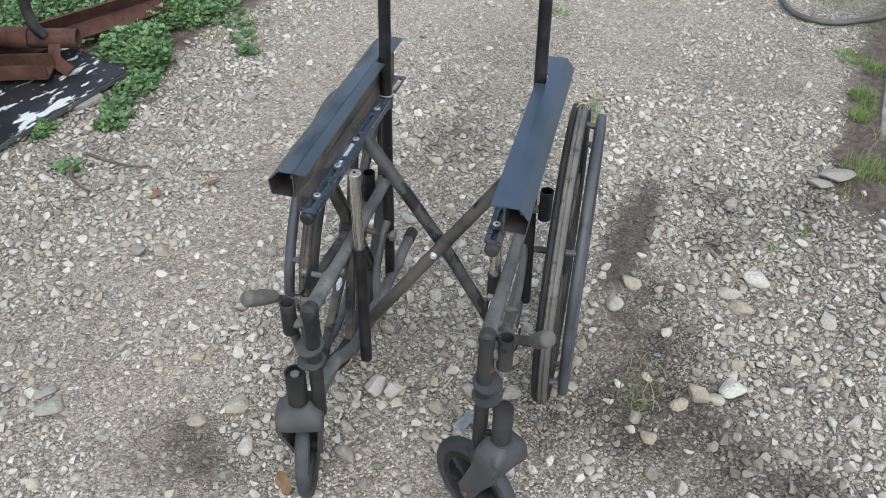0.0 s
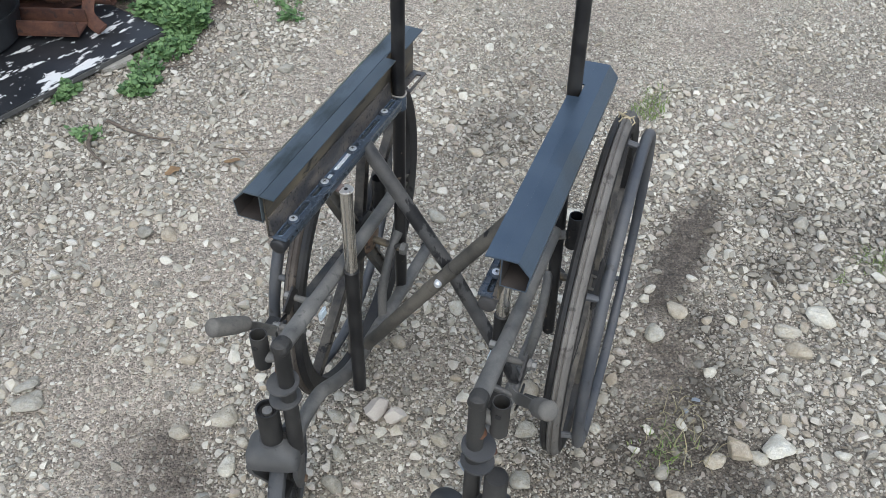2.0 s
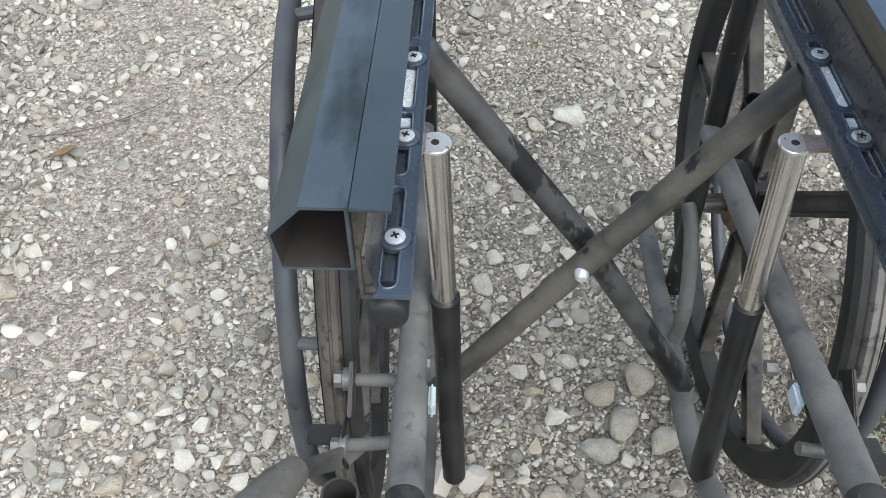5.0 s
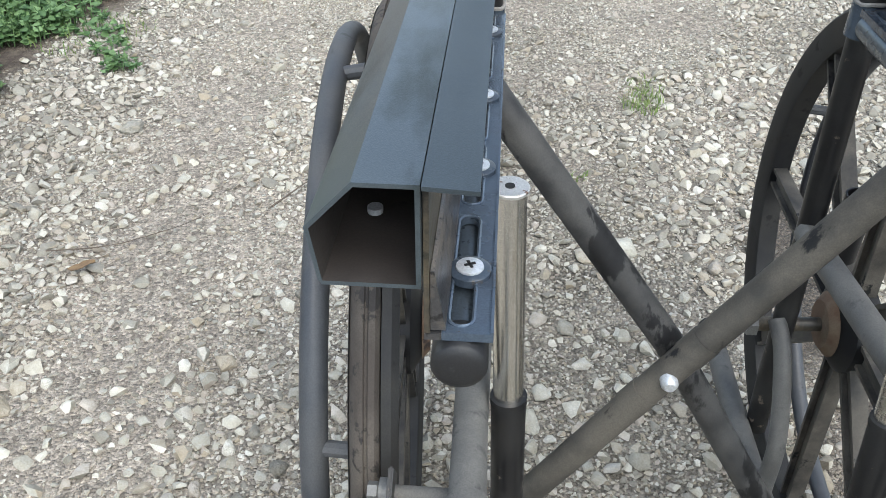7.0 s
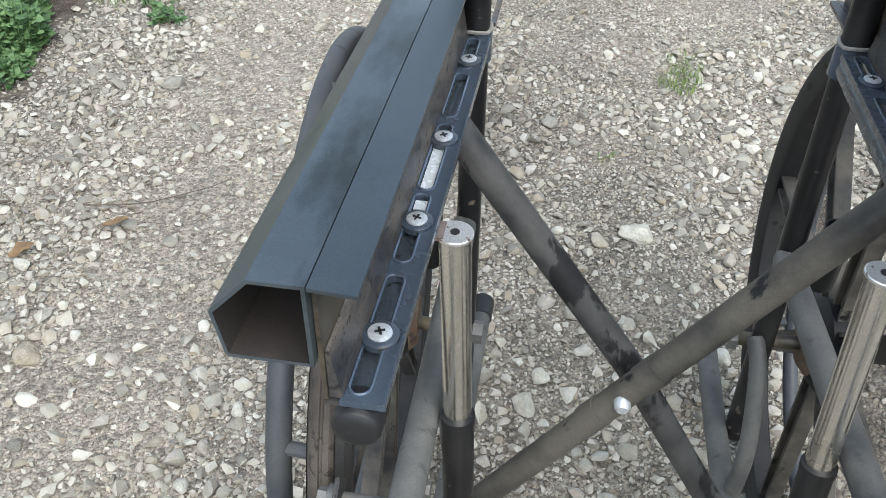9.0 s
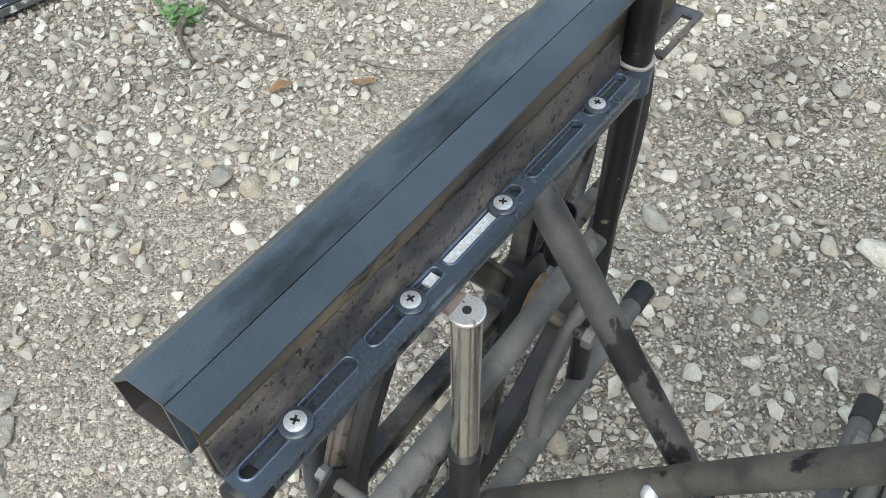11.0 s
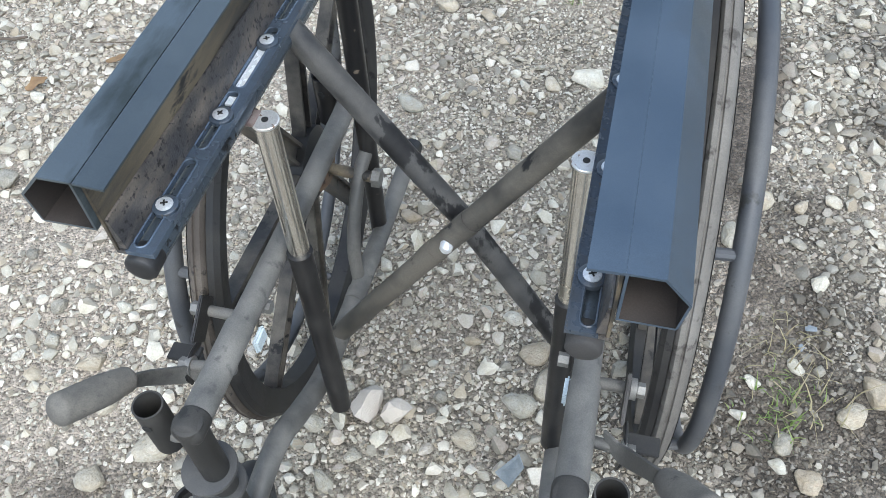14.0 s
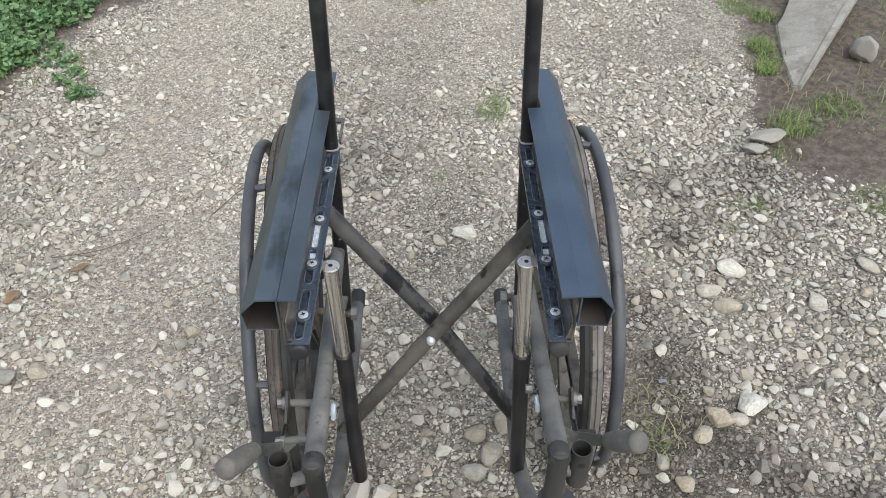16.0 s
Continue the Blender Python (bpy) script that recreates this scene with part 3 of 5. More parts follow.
def scatter_gravel(name, tries, rmin, rmax, points, smooth, seed, close, share, label):
    """Loose stones lying side by side, pressed into the sand, as one mesh."""
    rng = np.random.RandomState(seed)
    shapes = [chip_shape(points, seed * 10 + k) for k in range(18)]
    x, y = rng.uniform(GX0 + 0.02, GX1 - 0.02, tries), rng.uniform(GY0 + 0.02, GY1 - 0.02, tries)
    # most where the camera passes close, thinning out far off and in the soil
    keep = share(x, y) * np.clip(1 - 1.1 * soil_at(x, y), 0.006, 1) ** 2 * np.clip(1.25 - 0.26 * np.hypot(x * 1.1, y - 0.2), 0.0, 1)
    keep = keep * (1 - 0.8 * np.clip(1.3 * blot(x, y, 0.305, 0.74, 0.055, 0.27, -2), 0, 1)) * np.clip((1.56 - 0.10 * np.clip(y, 0, 9) - np.abs(x + 0.22)) / 0.35, 0, 1)
    ok = rng.rand(tries) < keep
    x, y = x[ok], y[ok]
    r = rmin * (rmax / rmin) ** (rng.rand(len(x)) ** 1.5) * np.clip(1.15 - 0.22 * np.clip(y - 0.6, 0, 2), 0.8, 1)
    got = pack(x, y, r, close)
    x, y, r = x[got], y[got], r[got]
    n = len(x)
    a, fl, el = rng.uniform(0, 2 * np.pi, n), rng.uniform(0.42, 0.80, n), rng.uniform(0.60, 1.0, n)
    tx, ty = rng.normal(0, 0.26, n), rng.normal(0, 0.26, n)
    z = height_at(x, y) + r * fl * rng.uniform(-0.15, 0.6, n)
    V, F, D = [], [], []
    base = 0
    which = rng.randint(0, len(shapes), n)
    for k, (pts, fs) in enumerate(shapes):
        s = np.where(which == k)[0]
        if not len(s):
            continue
        p = pts[None] * np.stack([r[s] * 1.12, r[s] * 1.12 * el[s], r[s] * fl[s]], 1)[:, None]
        p[..., 2] += p[..., 0] * tx[s, None] + p[..., 1] * ty[s, None]
        ca, sa = np.cos(a[s])[:, None], np.sin(a[s])[:, None]
        q = np.stack([p[..., 0] * ca - p[..., 1] * sa + x[s, None], p[..., 0] * sa + p[..., 1] * ca + y[s, None], p[..., 2] + z[s, None]], 2)
        V.append(q.reshape(-1, 3))
        F.append((fs[None] + base + (np.arange(len(s)) * len(pts))[:, None, None]).reshape(-1, 3))
        D.append(np.repeat(damp_at(x[s], y[s]), len(pts)))
        base += len(s) * len(pts)
    V, F, D = np.concatenate(V), np.concatenate(F), np.concatenate(D)
    me = bpy.data.meshes.new(name)
    me.vertices.add(len(V))
    me.vertices.foreach_set("co", V.astype(np.float32).ravel())
    me.loops.add(F.size)
    me.loops.foreach_set("vertex_index", F.astype(np.int32).ravel())
    me.polygons.add(len(F))
    me.polygons.foreach_set("loop_start", np.arange(0, F.size, 3, dtype=np.int32))
    me.polygons.foreach_set("use_smooth", np.full(len(F), smooth))
    me.update(calc_edges=True)
    if smooth:
        me.set_sharp_from_angle(angle=radians(33))
    at = me.attributes.new("damp", "FLOAT", "POINT")
    at.data.foreach_set("value", D.astype(np.float32))
    me.materials.append(M_PEBBLE)
    return tagged(new(name, me), label, "gravel", kind="stuff")


# single stones that stand out: x, y, radius
STONES = [
    (-0.760, -0.283, 0.034), (-0.545, -0.052, 0.024), (-0.487, -0.105, 0.021), (-0.392, -0.144, 0.030), (-0.450, -0.206, 0.027), (-0.324, -0.226, 0.025),
    (-0.128, -0.176, 0.026), (0.314, 0.452, 0.033), (0.339, 0.542, 0.035), (0.609, 0.272, 0.041), (0.538, 0.236, 0.033), (0.579, 0.233, 0.025),
    (0.576, 0.596, 0.033), (0.638, 0.668, 0.038), (0.608, 0.544, 0.034), (0.505, 0.193, 0.027), (0.728, 0.313, 0.022), (-0.884, 0.221, 0.032), (-0.825, 0.236, 0.025)]
STONES += [
    (-0.988, 0.999, 0.030), (-0.301, 0.880, 0.027), (0.547, 0.981, 0.028), (0.295, 1.331, 0.026), (0.066, 0.071, 0.031), (0.099, 0.112, 0.034), (0.071, 0.155, 0.030),
    (0.121, 0.184, 0.034), (0.454, 0.077, 0.023), (-0.182, 1.064, 0.026), (0.809, 0.568, 0.031), (0.015, 0.745, 0.034), (0.961, 0.705, 0.035), (-0.281, 0.594, 0.030),
    (-0.178, 0.185, 0.025), (0.150, 0.094, 0.027), (0.186, -0.018, 0.030), (-0.795, -0.251, 0.028)]
# two larger broken pieces under the frame: one pinkish white and angular, one buff
BROKEN = [(-0.134, 0.008, 0.036), (-0.090, 0.008, 0.029)]


def make_stones():
    meshes = []
    for k in range(9):
        pts, fs = stone_shape(3 if k < 4 else 2, 100 + k, 0.24)
        me = bpy.data.meshes.new("stone")
        me.from_pydata(pts.tolist(), [], fs.tolist())
        me.polygons.foreach_set("use_smooth", [True] * len(me.polygons))
        pale = me.copy()
        me.materials.append(M_STONE)
        pale.materials.append(M_PALE)
        meshes.append((me, pale))
    broken = []
    for k in range(2):
        pts, fs = stone_shape(2, 141 + k, 0.42)
        me = bpy.data.meshes.new("stone")
        me.from_pydata(pts.tolist(), [], fs.tolist())
        me.materials.append(M_PINK)
        broken.append(me)
    rng = random.Random(4)
    spots = STONES + BROKEN
    tries = 0
    while len(spots) < 292 and tries < 9000:
        tries += 1
        x, y = rng.uniform(-1.25, 1.15), rng.uniform(-0.45, 1.9)
        if rng.random() > math.exp(-((x - 0.35) / 0.75) ** 2 - ((y - 0.15) / 0.75) ** 2) + 0.12:
            continue
        r = 0.0125 + 0.010 * rng.random() ** 2
        if rng.random() < 0.9 * float(bare_at(np.array([x]), np.array([y]))[0]) or abs(x) > 0.09 and abs(abs(x) - 0.16) < 0.06 and -0.4 < y < -0.12:
            continue
        if all(math.hypot(x - a, y - b) > r + c for a, b, c in spots):
            spots.append((x, y, r))
    named = len(STONES) + len(BROKEN)
    px, py, pr = (np.array(c) for c in zip(*spots))
    pack(px, py, pr * 0.78, 1.0)
    for i, (x, y, r) in enumerate(spots):
        ob = new("stone", broken[i - len(STONES)] if len(STONES) <= i < named else meshes[i % 9][i < named])
        fl = rng.uniform(0.36, 0.52) if i < named else rng.uniform(0.40, 0.62)
        if i >= len(STONES) and i < named:
            fl = 0.8
        z = float(height_at(np.array([x]), np.array([y]))[0]) + r * fl * 0.35
        ob.parent = ground
        ob.matrix_basis = pose(x, y, z, rng.uniform(-14, 14), rng.uniform(-14, 14), rng.uniform(0, 360)) @ Matrix.Diagonal((r * rng.uniform(0.86, 1.04), r * rng.uniform(0.62, 0.84), r * fl, 1))


# ---- the stripped, half-folded wheelchair ----
YAW = 5.0
chair = thing("wheelchair", pose(0, 0, 0, rz=YAW) @ Matrix.Translation((-0.0056, 0, 0)),
              "stripped half-folded wheelchair frame, dusty black tubes, no seat, standing on gravel", "wheelchair")
SLOPE = -0.05                     # the rails fall a little towards the back
FRONT, BACK = -0.218, 0.288
POST_Y = 0.197
WHEEL_Y, WHEEL_Z, TYRE_R = {-1: 0.173, 1: 0.2085}, 0.313, 0.3125


def arc(cx, cy, r, a, b, n=6):
    return [(cx + r * math.cos(radians(a + (b - a) * k / n)), cy + r * math.sin(radians(a + (b - a) * k / n))) for k in range(n + 1)]


def make_profile(s):
    """The coated aluminium box section with its inward flange, laid along one seat rail."""
    lift, slim = (0.004, 0.90) if s > 0 else (0.0, 1.0)
    def at(y):
        return lambda u, v: (s * (u if u <= 0.157 else 0.157 + (u - 0.157) * slim), y, v + lift + SLOPE * y)
    top, bot, w = 0.7175, 0.6735, 0.0018
    bm = bmesh.new()
    # outer shell and inner bore of the open box section
    outer = [(0.157, bot), (0.1928, bot), (0.1942, bot + 0.002), (0.1975, 0.6985), (0.180, top), (0.157, top)]
    inner = [(0.157 + w, bot + w), (0.1926, bot + w), (0.1957, 0.6980), (0.1793, top - w), (0.157 + w, top - w)]
    n = len(outer)
    oa, ob_ = [bm.verts.new(at(FRONT)(*p)) for p in outer], [bm.verts.new(at(BACK)(*p)) for p in outer]
    for i in range(n):
        bm.faces.new((oa[i], oa[(i + 1) % n], ob_[(i + 1) % n], ob_[i]))
    ia, ib = [bm.verts.new(at(FRONT)(*p)) for p in inner], [bm.verts.new(at(BACK)(*p)) for p in inner]
    for i in range(len(inner)):
        bm.faces.new((ia[i], ib[i], ib[(i + 1) % 5], ia[(i + 1) % 5]))
    for o, q in ((oa, ia), (ob_, ib)):
        bm.faces.new((o[0], o[1], q[1], q[0]))
        bm.faces.new((o[1], o[2], o[3], q[2], q[1]))
        bm.faces.new((o[3], o[4], q[3], q[2]))
        bm.faces.new((o[4], o[5], q[4], q[3]))
        bm.faces.new((o[5], o[0], q[0], q[4]))
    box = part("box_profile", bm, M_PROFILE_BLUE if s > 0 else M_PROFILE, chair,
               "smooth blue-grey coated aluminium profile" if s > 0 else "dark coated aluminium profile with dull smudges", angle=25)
    # bore faces: dull brown, with the shade inside the section put into the colour
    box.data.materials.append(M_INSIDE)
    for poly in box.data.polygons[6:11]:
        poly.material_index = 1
    # flange, cut away round the post
    bm = bmesh.new()
    edge, h = (0.15692, top - 0.0001) if s > 0 else (0.1566, top - 0.0004)
    for a, b in ((FRONT, POST_Y - 0.024), (POST_Y + 0.016, BACK)):
        prism(bm, [(0.137, top - 0.0034), (edge, top - 0.0022), (edge, h), (0.137, h - 0.0012)], at(a), at(b))
    prism(bm, [(0.1545, top - 0.0022), (edge, top - 0.0022), (edge, h), (0.1545, h)], at(POST_Y - 0.024), at(POST_Y + 0.016))
    part("flange", bm, M_PROFILE_BLUE if s > 0 else M_FLANGE, box, "" if s > 0 else "plain dark blue-grey flange")
    for k, (u, v) in enumerate(((0.1795, 0.6785), (0.170, 0.7135))):
        bm = bmesh.new()
        tube(bm, [at(FRONT + 0.045)(u, v - 0.001), at(FRONT + 0.045)(u, v + 0.0015)], 0.0032, 12)
        part("rivet", bm, M_ZINC, box)


SLOTS = ((-0.208, -0.126), (-0.114, -0.050), (-0.044, 0.034), (0.046, 0.112), (0.122, 0.176))
RAIL_FRONT = FRONT + 0.005
SCREWS = (-0.172, -0.079, 0.014, 0.133)
RAIL_Z, RAIL_SLOPE = {-1: 0.6425, 1: 0.650}, {-1: -0.075, 1: -0.05}


def make_rail(s):
    """The slotted angle, the seat tube under it and the screws."""
    z0, hw = RAIL_Z[s], 0.0042
    slope = RAIL_SLOPE[s]
    def at(v):
        return lambda u, y: (s * u, y, v + slope * y)
    # the dusty plate next to the leg, and the glossy slotted channel along its free edge
    bm = bmesh.new()
    a, b = at(z0 - 0.003), at(z0)
    prism(bm, [(0.1502, RAIL_FRONT), (0.1566, RAIL_FRONT), (0.1566, BACK), (0.1502, BACK)], a, b)
    rail = part("slotted_angle", bm, M_PLATE, chair, "dark slotted angle steel, rust-brown dust")
    bm = bmesh.new()
    a, b = at(z0 - 0.003), at(z0 + 0.0010)
    prism(bm, [(0.1302, RAIL_FRONT), (0.1314, RAIL_FRONT), (0.1314, 0.178), (0.1302, 0.178)], a, at(z0 + 0.0022))
    prism(bm, [(0.1314, RAIL_FRONT), (0.143 - hw, RAIL_FRONT), (0.143 - hw, 0.178), (0.1314, 0.178)], a, b)
    prism(bm, [(0.143 + hw, RAIL_FRONT), (0.1500, RAIL_FRONT), (0.1500, 0.178), (0.143 + hw, 0.178)], a, b)
    edges = [RAIL_FRONT] + [e for sl in SLOTS for e in sl] + [0.178]
    for i in range(0, len(edges), 2):
        y0, y1 = edges[i], edges[i + 1]
        line = [(0.143 - hw, y0), (0.143 + hw, y0)] if i == 0 else arc(0.143, y0 - hw, hw, 180, 0)
        back = [(0.143 + hw, y1), (0.143 - hw, y1)] if i + 2 >= len(edges) else arc(0.143, y1 + hw, hw, 0, -180)
        if y1 - y0 > 0.0005:
            prism(bm, line + back, a, b)
    # a rolled lip round every slot
    for y0, y1 in SLOTS:
        ring = arc(0.143, y1 - hw, hw + 0.0007, 0, 180, 8) + arc(0.143, y0 + hw, hw + 0.0007, 180, 360, 8)
        tube(bm, [at(z0 + 0.0010)(u, v) for u, v in ring], 0.0009, 6, closed=True)
    # right channel darker: dirt and the shade it lies in, put into its colour
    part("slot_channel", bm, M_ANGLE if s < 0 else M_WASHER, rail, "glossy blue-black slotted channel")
    bm = bmesh.new()
    a, b = at(z0 - 0.003), at(z0)
    prism(bm, [(0.1432, 0.1785), (0.1500, 0.1785), (0.1500, BACK), (0.1432, BACK)], a, b)
    # behind the post the plate goes on with one long slot
    if s < 0:
        prism(bm, [(0.1302, POST_Y + 0.018), (0.1345, POST_Y + 0.018), (0.1345, BACK), (0.1302, BACK)], a, b)
        prism(bm, [(0.1345, POST_Y + 0.018), (0.1388, POST_Y + 0.018), (0.1388, POST_Y + 0.026), (0.1345, POST_Y + 0.026)], a, b)
    if s < 0:
        prism(bm, [(0.1345, BACK - 0.012), (0.1430, BACK - 0.012), (0.1430, BACK), (0.1345, BACK)], a, b)
    part("plate_tail", bm, M_PLATE, rail)
    bm = bmesh.new()
    prism(bm, [(0.1545, RAIL_FRONT), (0.1566, RAIL_FRONT), (0.1566, BACK), (0.1545, BACK)], at(z0 + 0.0003), lambda u, y: (s * u, y, (0.7188 if s > 0 else 0.7148) + SLOPE * y))
    part("angle_leg", bm, M_LEG, rail, "upright leg of the angle, brown with dust")
    # an added fillet strip between leg and plate, sloped so it catches the sky
    bm = bmesh.new()
    prism(bm, [(0.1542, z0 + 0.0295), (0.1527, z0 + 0.0290), (0.1485, z0 + 0.0024), (0.1485, z0 + 0.0012), (0.1543, z0 + 0.0012)], lambda u, v: (s * u, RAIL_FRONT + 0.001, v + slope * RAIL_FRONT),
          lambda u, v: (s * u, POST_Y - 0.016, v + slope * (POST_Y - 0.016)))
    part("fillet_strip", bm, M_PLATE, rail, "rust-speckled sloped strip added above the plate")
    bm = bmesh.new()
    zt = z0 - 0.0142
    tube(bm, [(s * 0.143, RAIL_FRONT + 0.004, zt + slope * RAIL_FRONT), (s * 0.143, POST_Y - 0.012, zt + slope * POST_Y)], 0.0106)
    seat_tube = part("seat_tube", bm, M_SEATTUBE, chair)
    bm = bmesh.new()
    tube(bm, [(s * 0.143, RAIL_FRONT + 0.012, zt + slope * RAIL_FRONT), (s * 0.143, RAIL_FRONT - 0.002, zt + slope * RAIL_FRONT)], 0.0113, 20, round_end=0.003)
    part("end_cap", bm, M_PLASTIC, seat_tube, "matt black plastic end cap")
    bm = bmesh.new()
    for y0, y1 in ((-0.043, 0.010), (-0.062, -0.053)):
        prism(bm, [(0.143 - 0.0036, y0), (0.143 + 0.0036, y0), (0.143 + 0.0036, y1), (0.143 - 0.0036, y1)], at(z0 - 0.0032), at(z0 - 0.0012))
    part("bare_strip", bm, M_BRIGHT, rail, "bright bare metal showing in the slot")
    for y in SCREWS:
        z = z0 + slope * y
        bm = bmesh.new()
        tube(bm, [(s * 0.1412, y, z), (s * 0.1412, y, z + 0.0034), (s * 0.1412, y, z + 0.0042)], [0.0092, 0.0090, 0.0078], 22)
        w = part("washer", bm, M_WASHER, rail, "black plastic washer")
        bm = bmesh.new()
        tube(bm, [(s * 0.1412, y, z + 0.0038), (s * 0.1412, y, z + 0.0050), (s * 0.1412, y, z + 0.0056)], [0.0060, 0.0058, 0.0040], 18)
        part("screw", bm, M_ZINC, w, "zinc cross-head screw")
        bm = bmesh.new()
        for turn in (20 + 50 * y * 10, 110 + 50 * y * 10):
            block(bm, (-0.0025, -0.0006, -0.0004), (0.0025, 0.0006, 0.0004), 0, pose(s * 0.1412, y, z + 0.0056, rz=turn))
        part("cross_recess", bm, M_RECESS, w)


def make_side(s):
    R = s > 0
    px = (0.134, 0.160) if R else (0.1435, 0.1445)      # post at the top and at the bottom
    ex, ez = (0.152, 0.513) if R else (0.138, 0.495)    # front corner of the side frame
    bm = bmesh.new()
    tube(bm, [(s * px[0], POST_Y + 0.003, 0.98), (s * (px[0] * 0.45 + px[1] * 0.55), POST_Y, 0.5), (s * px[1], POST_Y, 0.172)], 0.0112)
    cx = px[0] + (px[1] - px[0]) * 0.39                   # where the post meets the rail
    post = part("back_post", bm, M_BLACK, chair, "upright black painted tube, chipped paint")
    bm = bmesh.new()
    zr = RAIL_Z[s] + RAIL_SLOPE[s] * 0.178
    tube(bm, [(s * cx, POST_Y + 0.001, zr + 0.001), (s * cx, POST_Y + 0.001, zr - 0.026)], 0.0134, 20)
    part("collar", bm, M_ANGLE, post)
    bm = bmesh.new()
    tube(bm, glide([(s * (cx + 0.0125 * math.cos(a)), POST_Y + 0.0125 * math.sin(a), zr + 0.002 + 0.001 * math.sin(3 * a)) for a in (k * math.pi / 5 for k in range(11))], 2), 0.0016, 6)
    part("weld_bead", bm, M_WELD, post, "ragged grey weld bead")
    # upper side tube, with its sleeve and the corner
    bm = bmesh.new()
    y0 = -0.252
    tube(bm, [(s * ex, y0 + 0.006, ez - 0.010), (s * (0.6 * ex + 0.4 * 0.147), -0.02, 0.457 + (0.006 if R else 0)), (s * 0.147, POST_Y - 0.006, 0.432)], 0.0112)
    tube(bm, [(s * ex, y0 + 0.004, ez - 0.010), (s * (0.85 * ex + 0.15 * 0.147), -0.152, 0.4755 + (0.012 if R else 0))], 0.0126)
    part("side_tube", bm, M_TUBE, chair, "dusty grey-black side tube")
    bm = bmesh.new()
    tube(bm, [(s * ex, y0, 0.235), (s * ex, y0, ez)], 0.0122, round_end=0.002)
    up = part("front_upright", bm, M_DARKTUBE, chair)
    # rounded end of the side tube over the upright, and the rusted weld below it
    bm = bmesh.new()
    tube(bm, [(s * ex, y0 + 0.010, ez - 0.010), (s * ex, y0 - 0.006, ez - 0.0075)], 0.0133, 20, round_end=0.005)
    part("tube_end", bm, M_DARKTUBE, up)
    bm = bmesh.new()
    tube(bm, [(s * (ex + 0.004), y0 + 0.002, 0.442), (s * (ex + 0.0045), y0 + 0.002, 0.4335), (s * (ex + 0.004), y0 + 0.002, 0.425)], [0.0085, 0.0112, 0.0085], 14)
    part("rusted_weld", bm, M_ORANGE, up, "orange rusted weld")
    for z, tilt in ((0.405, 0.25), (0.370, -0.15)):
        bm = bmesh.new()
        tube(bm, [(s * (ex + 0.006), y0, z - 0.002), (s * (ex + 0.006), y0, z + 0.002)], 0.0245, 24)
        bmesh.ops.rotate(bm, verts=bm.verts, cent=(s * ex, y0, z), matrix=Matrix.Rotation(0.10 * s, 3, "Y") @ Matrix.Rotation(tilt * 0.3, 3, "X"))
        part("hanger_ring", bm, M_CASTER, up, "worn grey steel ring")
    bm = bmesh.new()
    tube(bm, [(s * (ex + 0.020), y0 + 0.014, 0.398), (s * (ex + 0.024), y0 + 0.016, 0.378)], 0.006, 10)
    part("rust_stub", bm, M_RUST, up, "orange rusty stub")
    # lower side tube: level at the back, climbing and bending down at the front
    bm = bmesh.new()
    tube(bm, glide([(s * 0.139, 0.335, 0.172), (s * 0.139, 0.19, 0.178), (s * 0.140, 0.06, 0.188), (s * 0.139, -0.045, 0.204), (s * 0.139, -0.11, 0.238),
                    (s * 0.141, -0.16, 0.268), (s * 0.145, -0.21, 0.262), (s * 0.150, -0.245, 0.235)], 6), 0.0122)
    low = part("lower_tube", bm, M_TUBE, chair, "dusty grey-black lower tube")
    bm = bmesh.new()
    tube(bm, [(s * 0.139, 0.326, 0.1722), (s * 0.139, 0.358, 0.1708)], 0.0140, 18, round_end=0.002)
    part("tail_cap", bm, M_DARKTUBE, low)
    bm = bmesh.new()
    tube(bm, [(s * 0.1398, 0.085, 0.1860), (s * 0.1398, 0.066, 0.1876)], 0.0131)
    part("sleeve", bm, M_TUBE, low)
    bm = bmesh.new()
    tube(bm, glide([(s * 0.145, POST_Y - 0.006, 0.33), (s * 0.150, 0.165, 0.305), (s * 0.150, 0.12, 0.24), (s * 0.143, 0.10, 0.186)], 5), 0.0085, 12)
    part("gusset_tube", bm, M_TUBE, low)
    # two open armrest sockets
    for name, x, y, z, joint in (("front_socket", 0.181, -0.240, 0.501 if R else 0.483, (ex, -0.245, ez - 0.035)), ("rear_socket", 0.180, 0.185, 0.478 if R else 0.452, (0.150, 0.186, 0.425))):
        bm = bmesh.new()
        tube(bm, [(s * x, y, z - 0.066), (s * x, y, z)], 0.0128, 20, hollow=0.0016)
        so = part(name, bm, M_BLACK if name[0] == "r" else M_DARKTUBE, chair, "open black tube socket")
        bm = bmesh.new()
        tube(bm, [joint if s > 0 else (-joint[0], joint[1], joint[2]), (s * (x - 0.011), y, z - 0.045)] if s > 0 else [(-joint[0], joint[1], joint[2]), (-(x - 0.011), y, z - 0.045)], 0.0085, 12)
        part("socket_stub", bm, M_TUBE, so)
        bm = bmesh.new()
        tube(bm, [(s * x, y - 0.0135, z - 0.018), (s * x, y - 0.0122, z - 0.018)], 0.0042, 12)
        part("pin_hole", bm, M_RECESS, so)
        # near-black disc down the socket, in place of the shade at its bottom
        bm = bmesh.new()
        tube(bm, [(s * x, y, z - 0.0664), (s * x, y, z - 0.058)], 0.0112, 16)
        part("socket_shade", bm, M_RECESS, so)
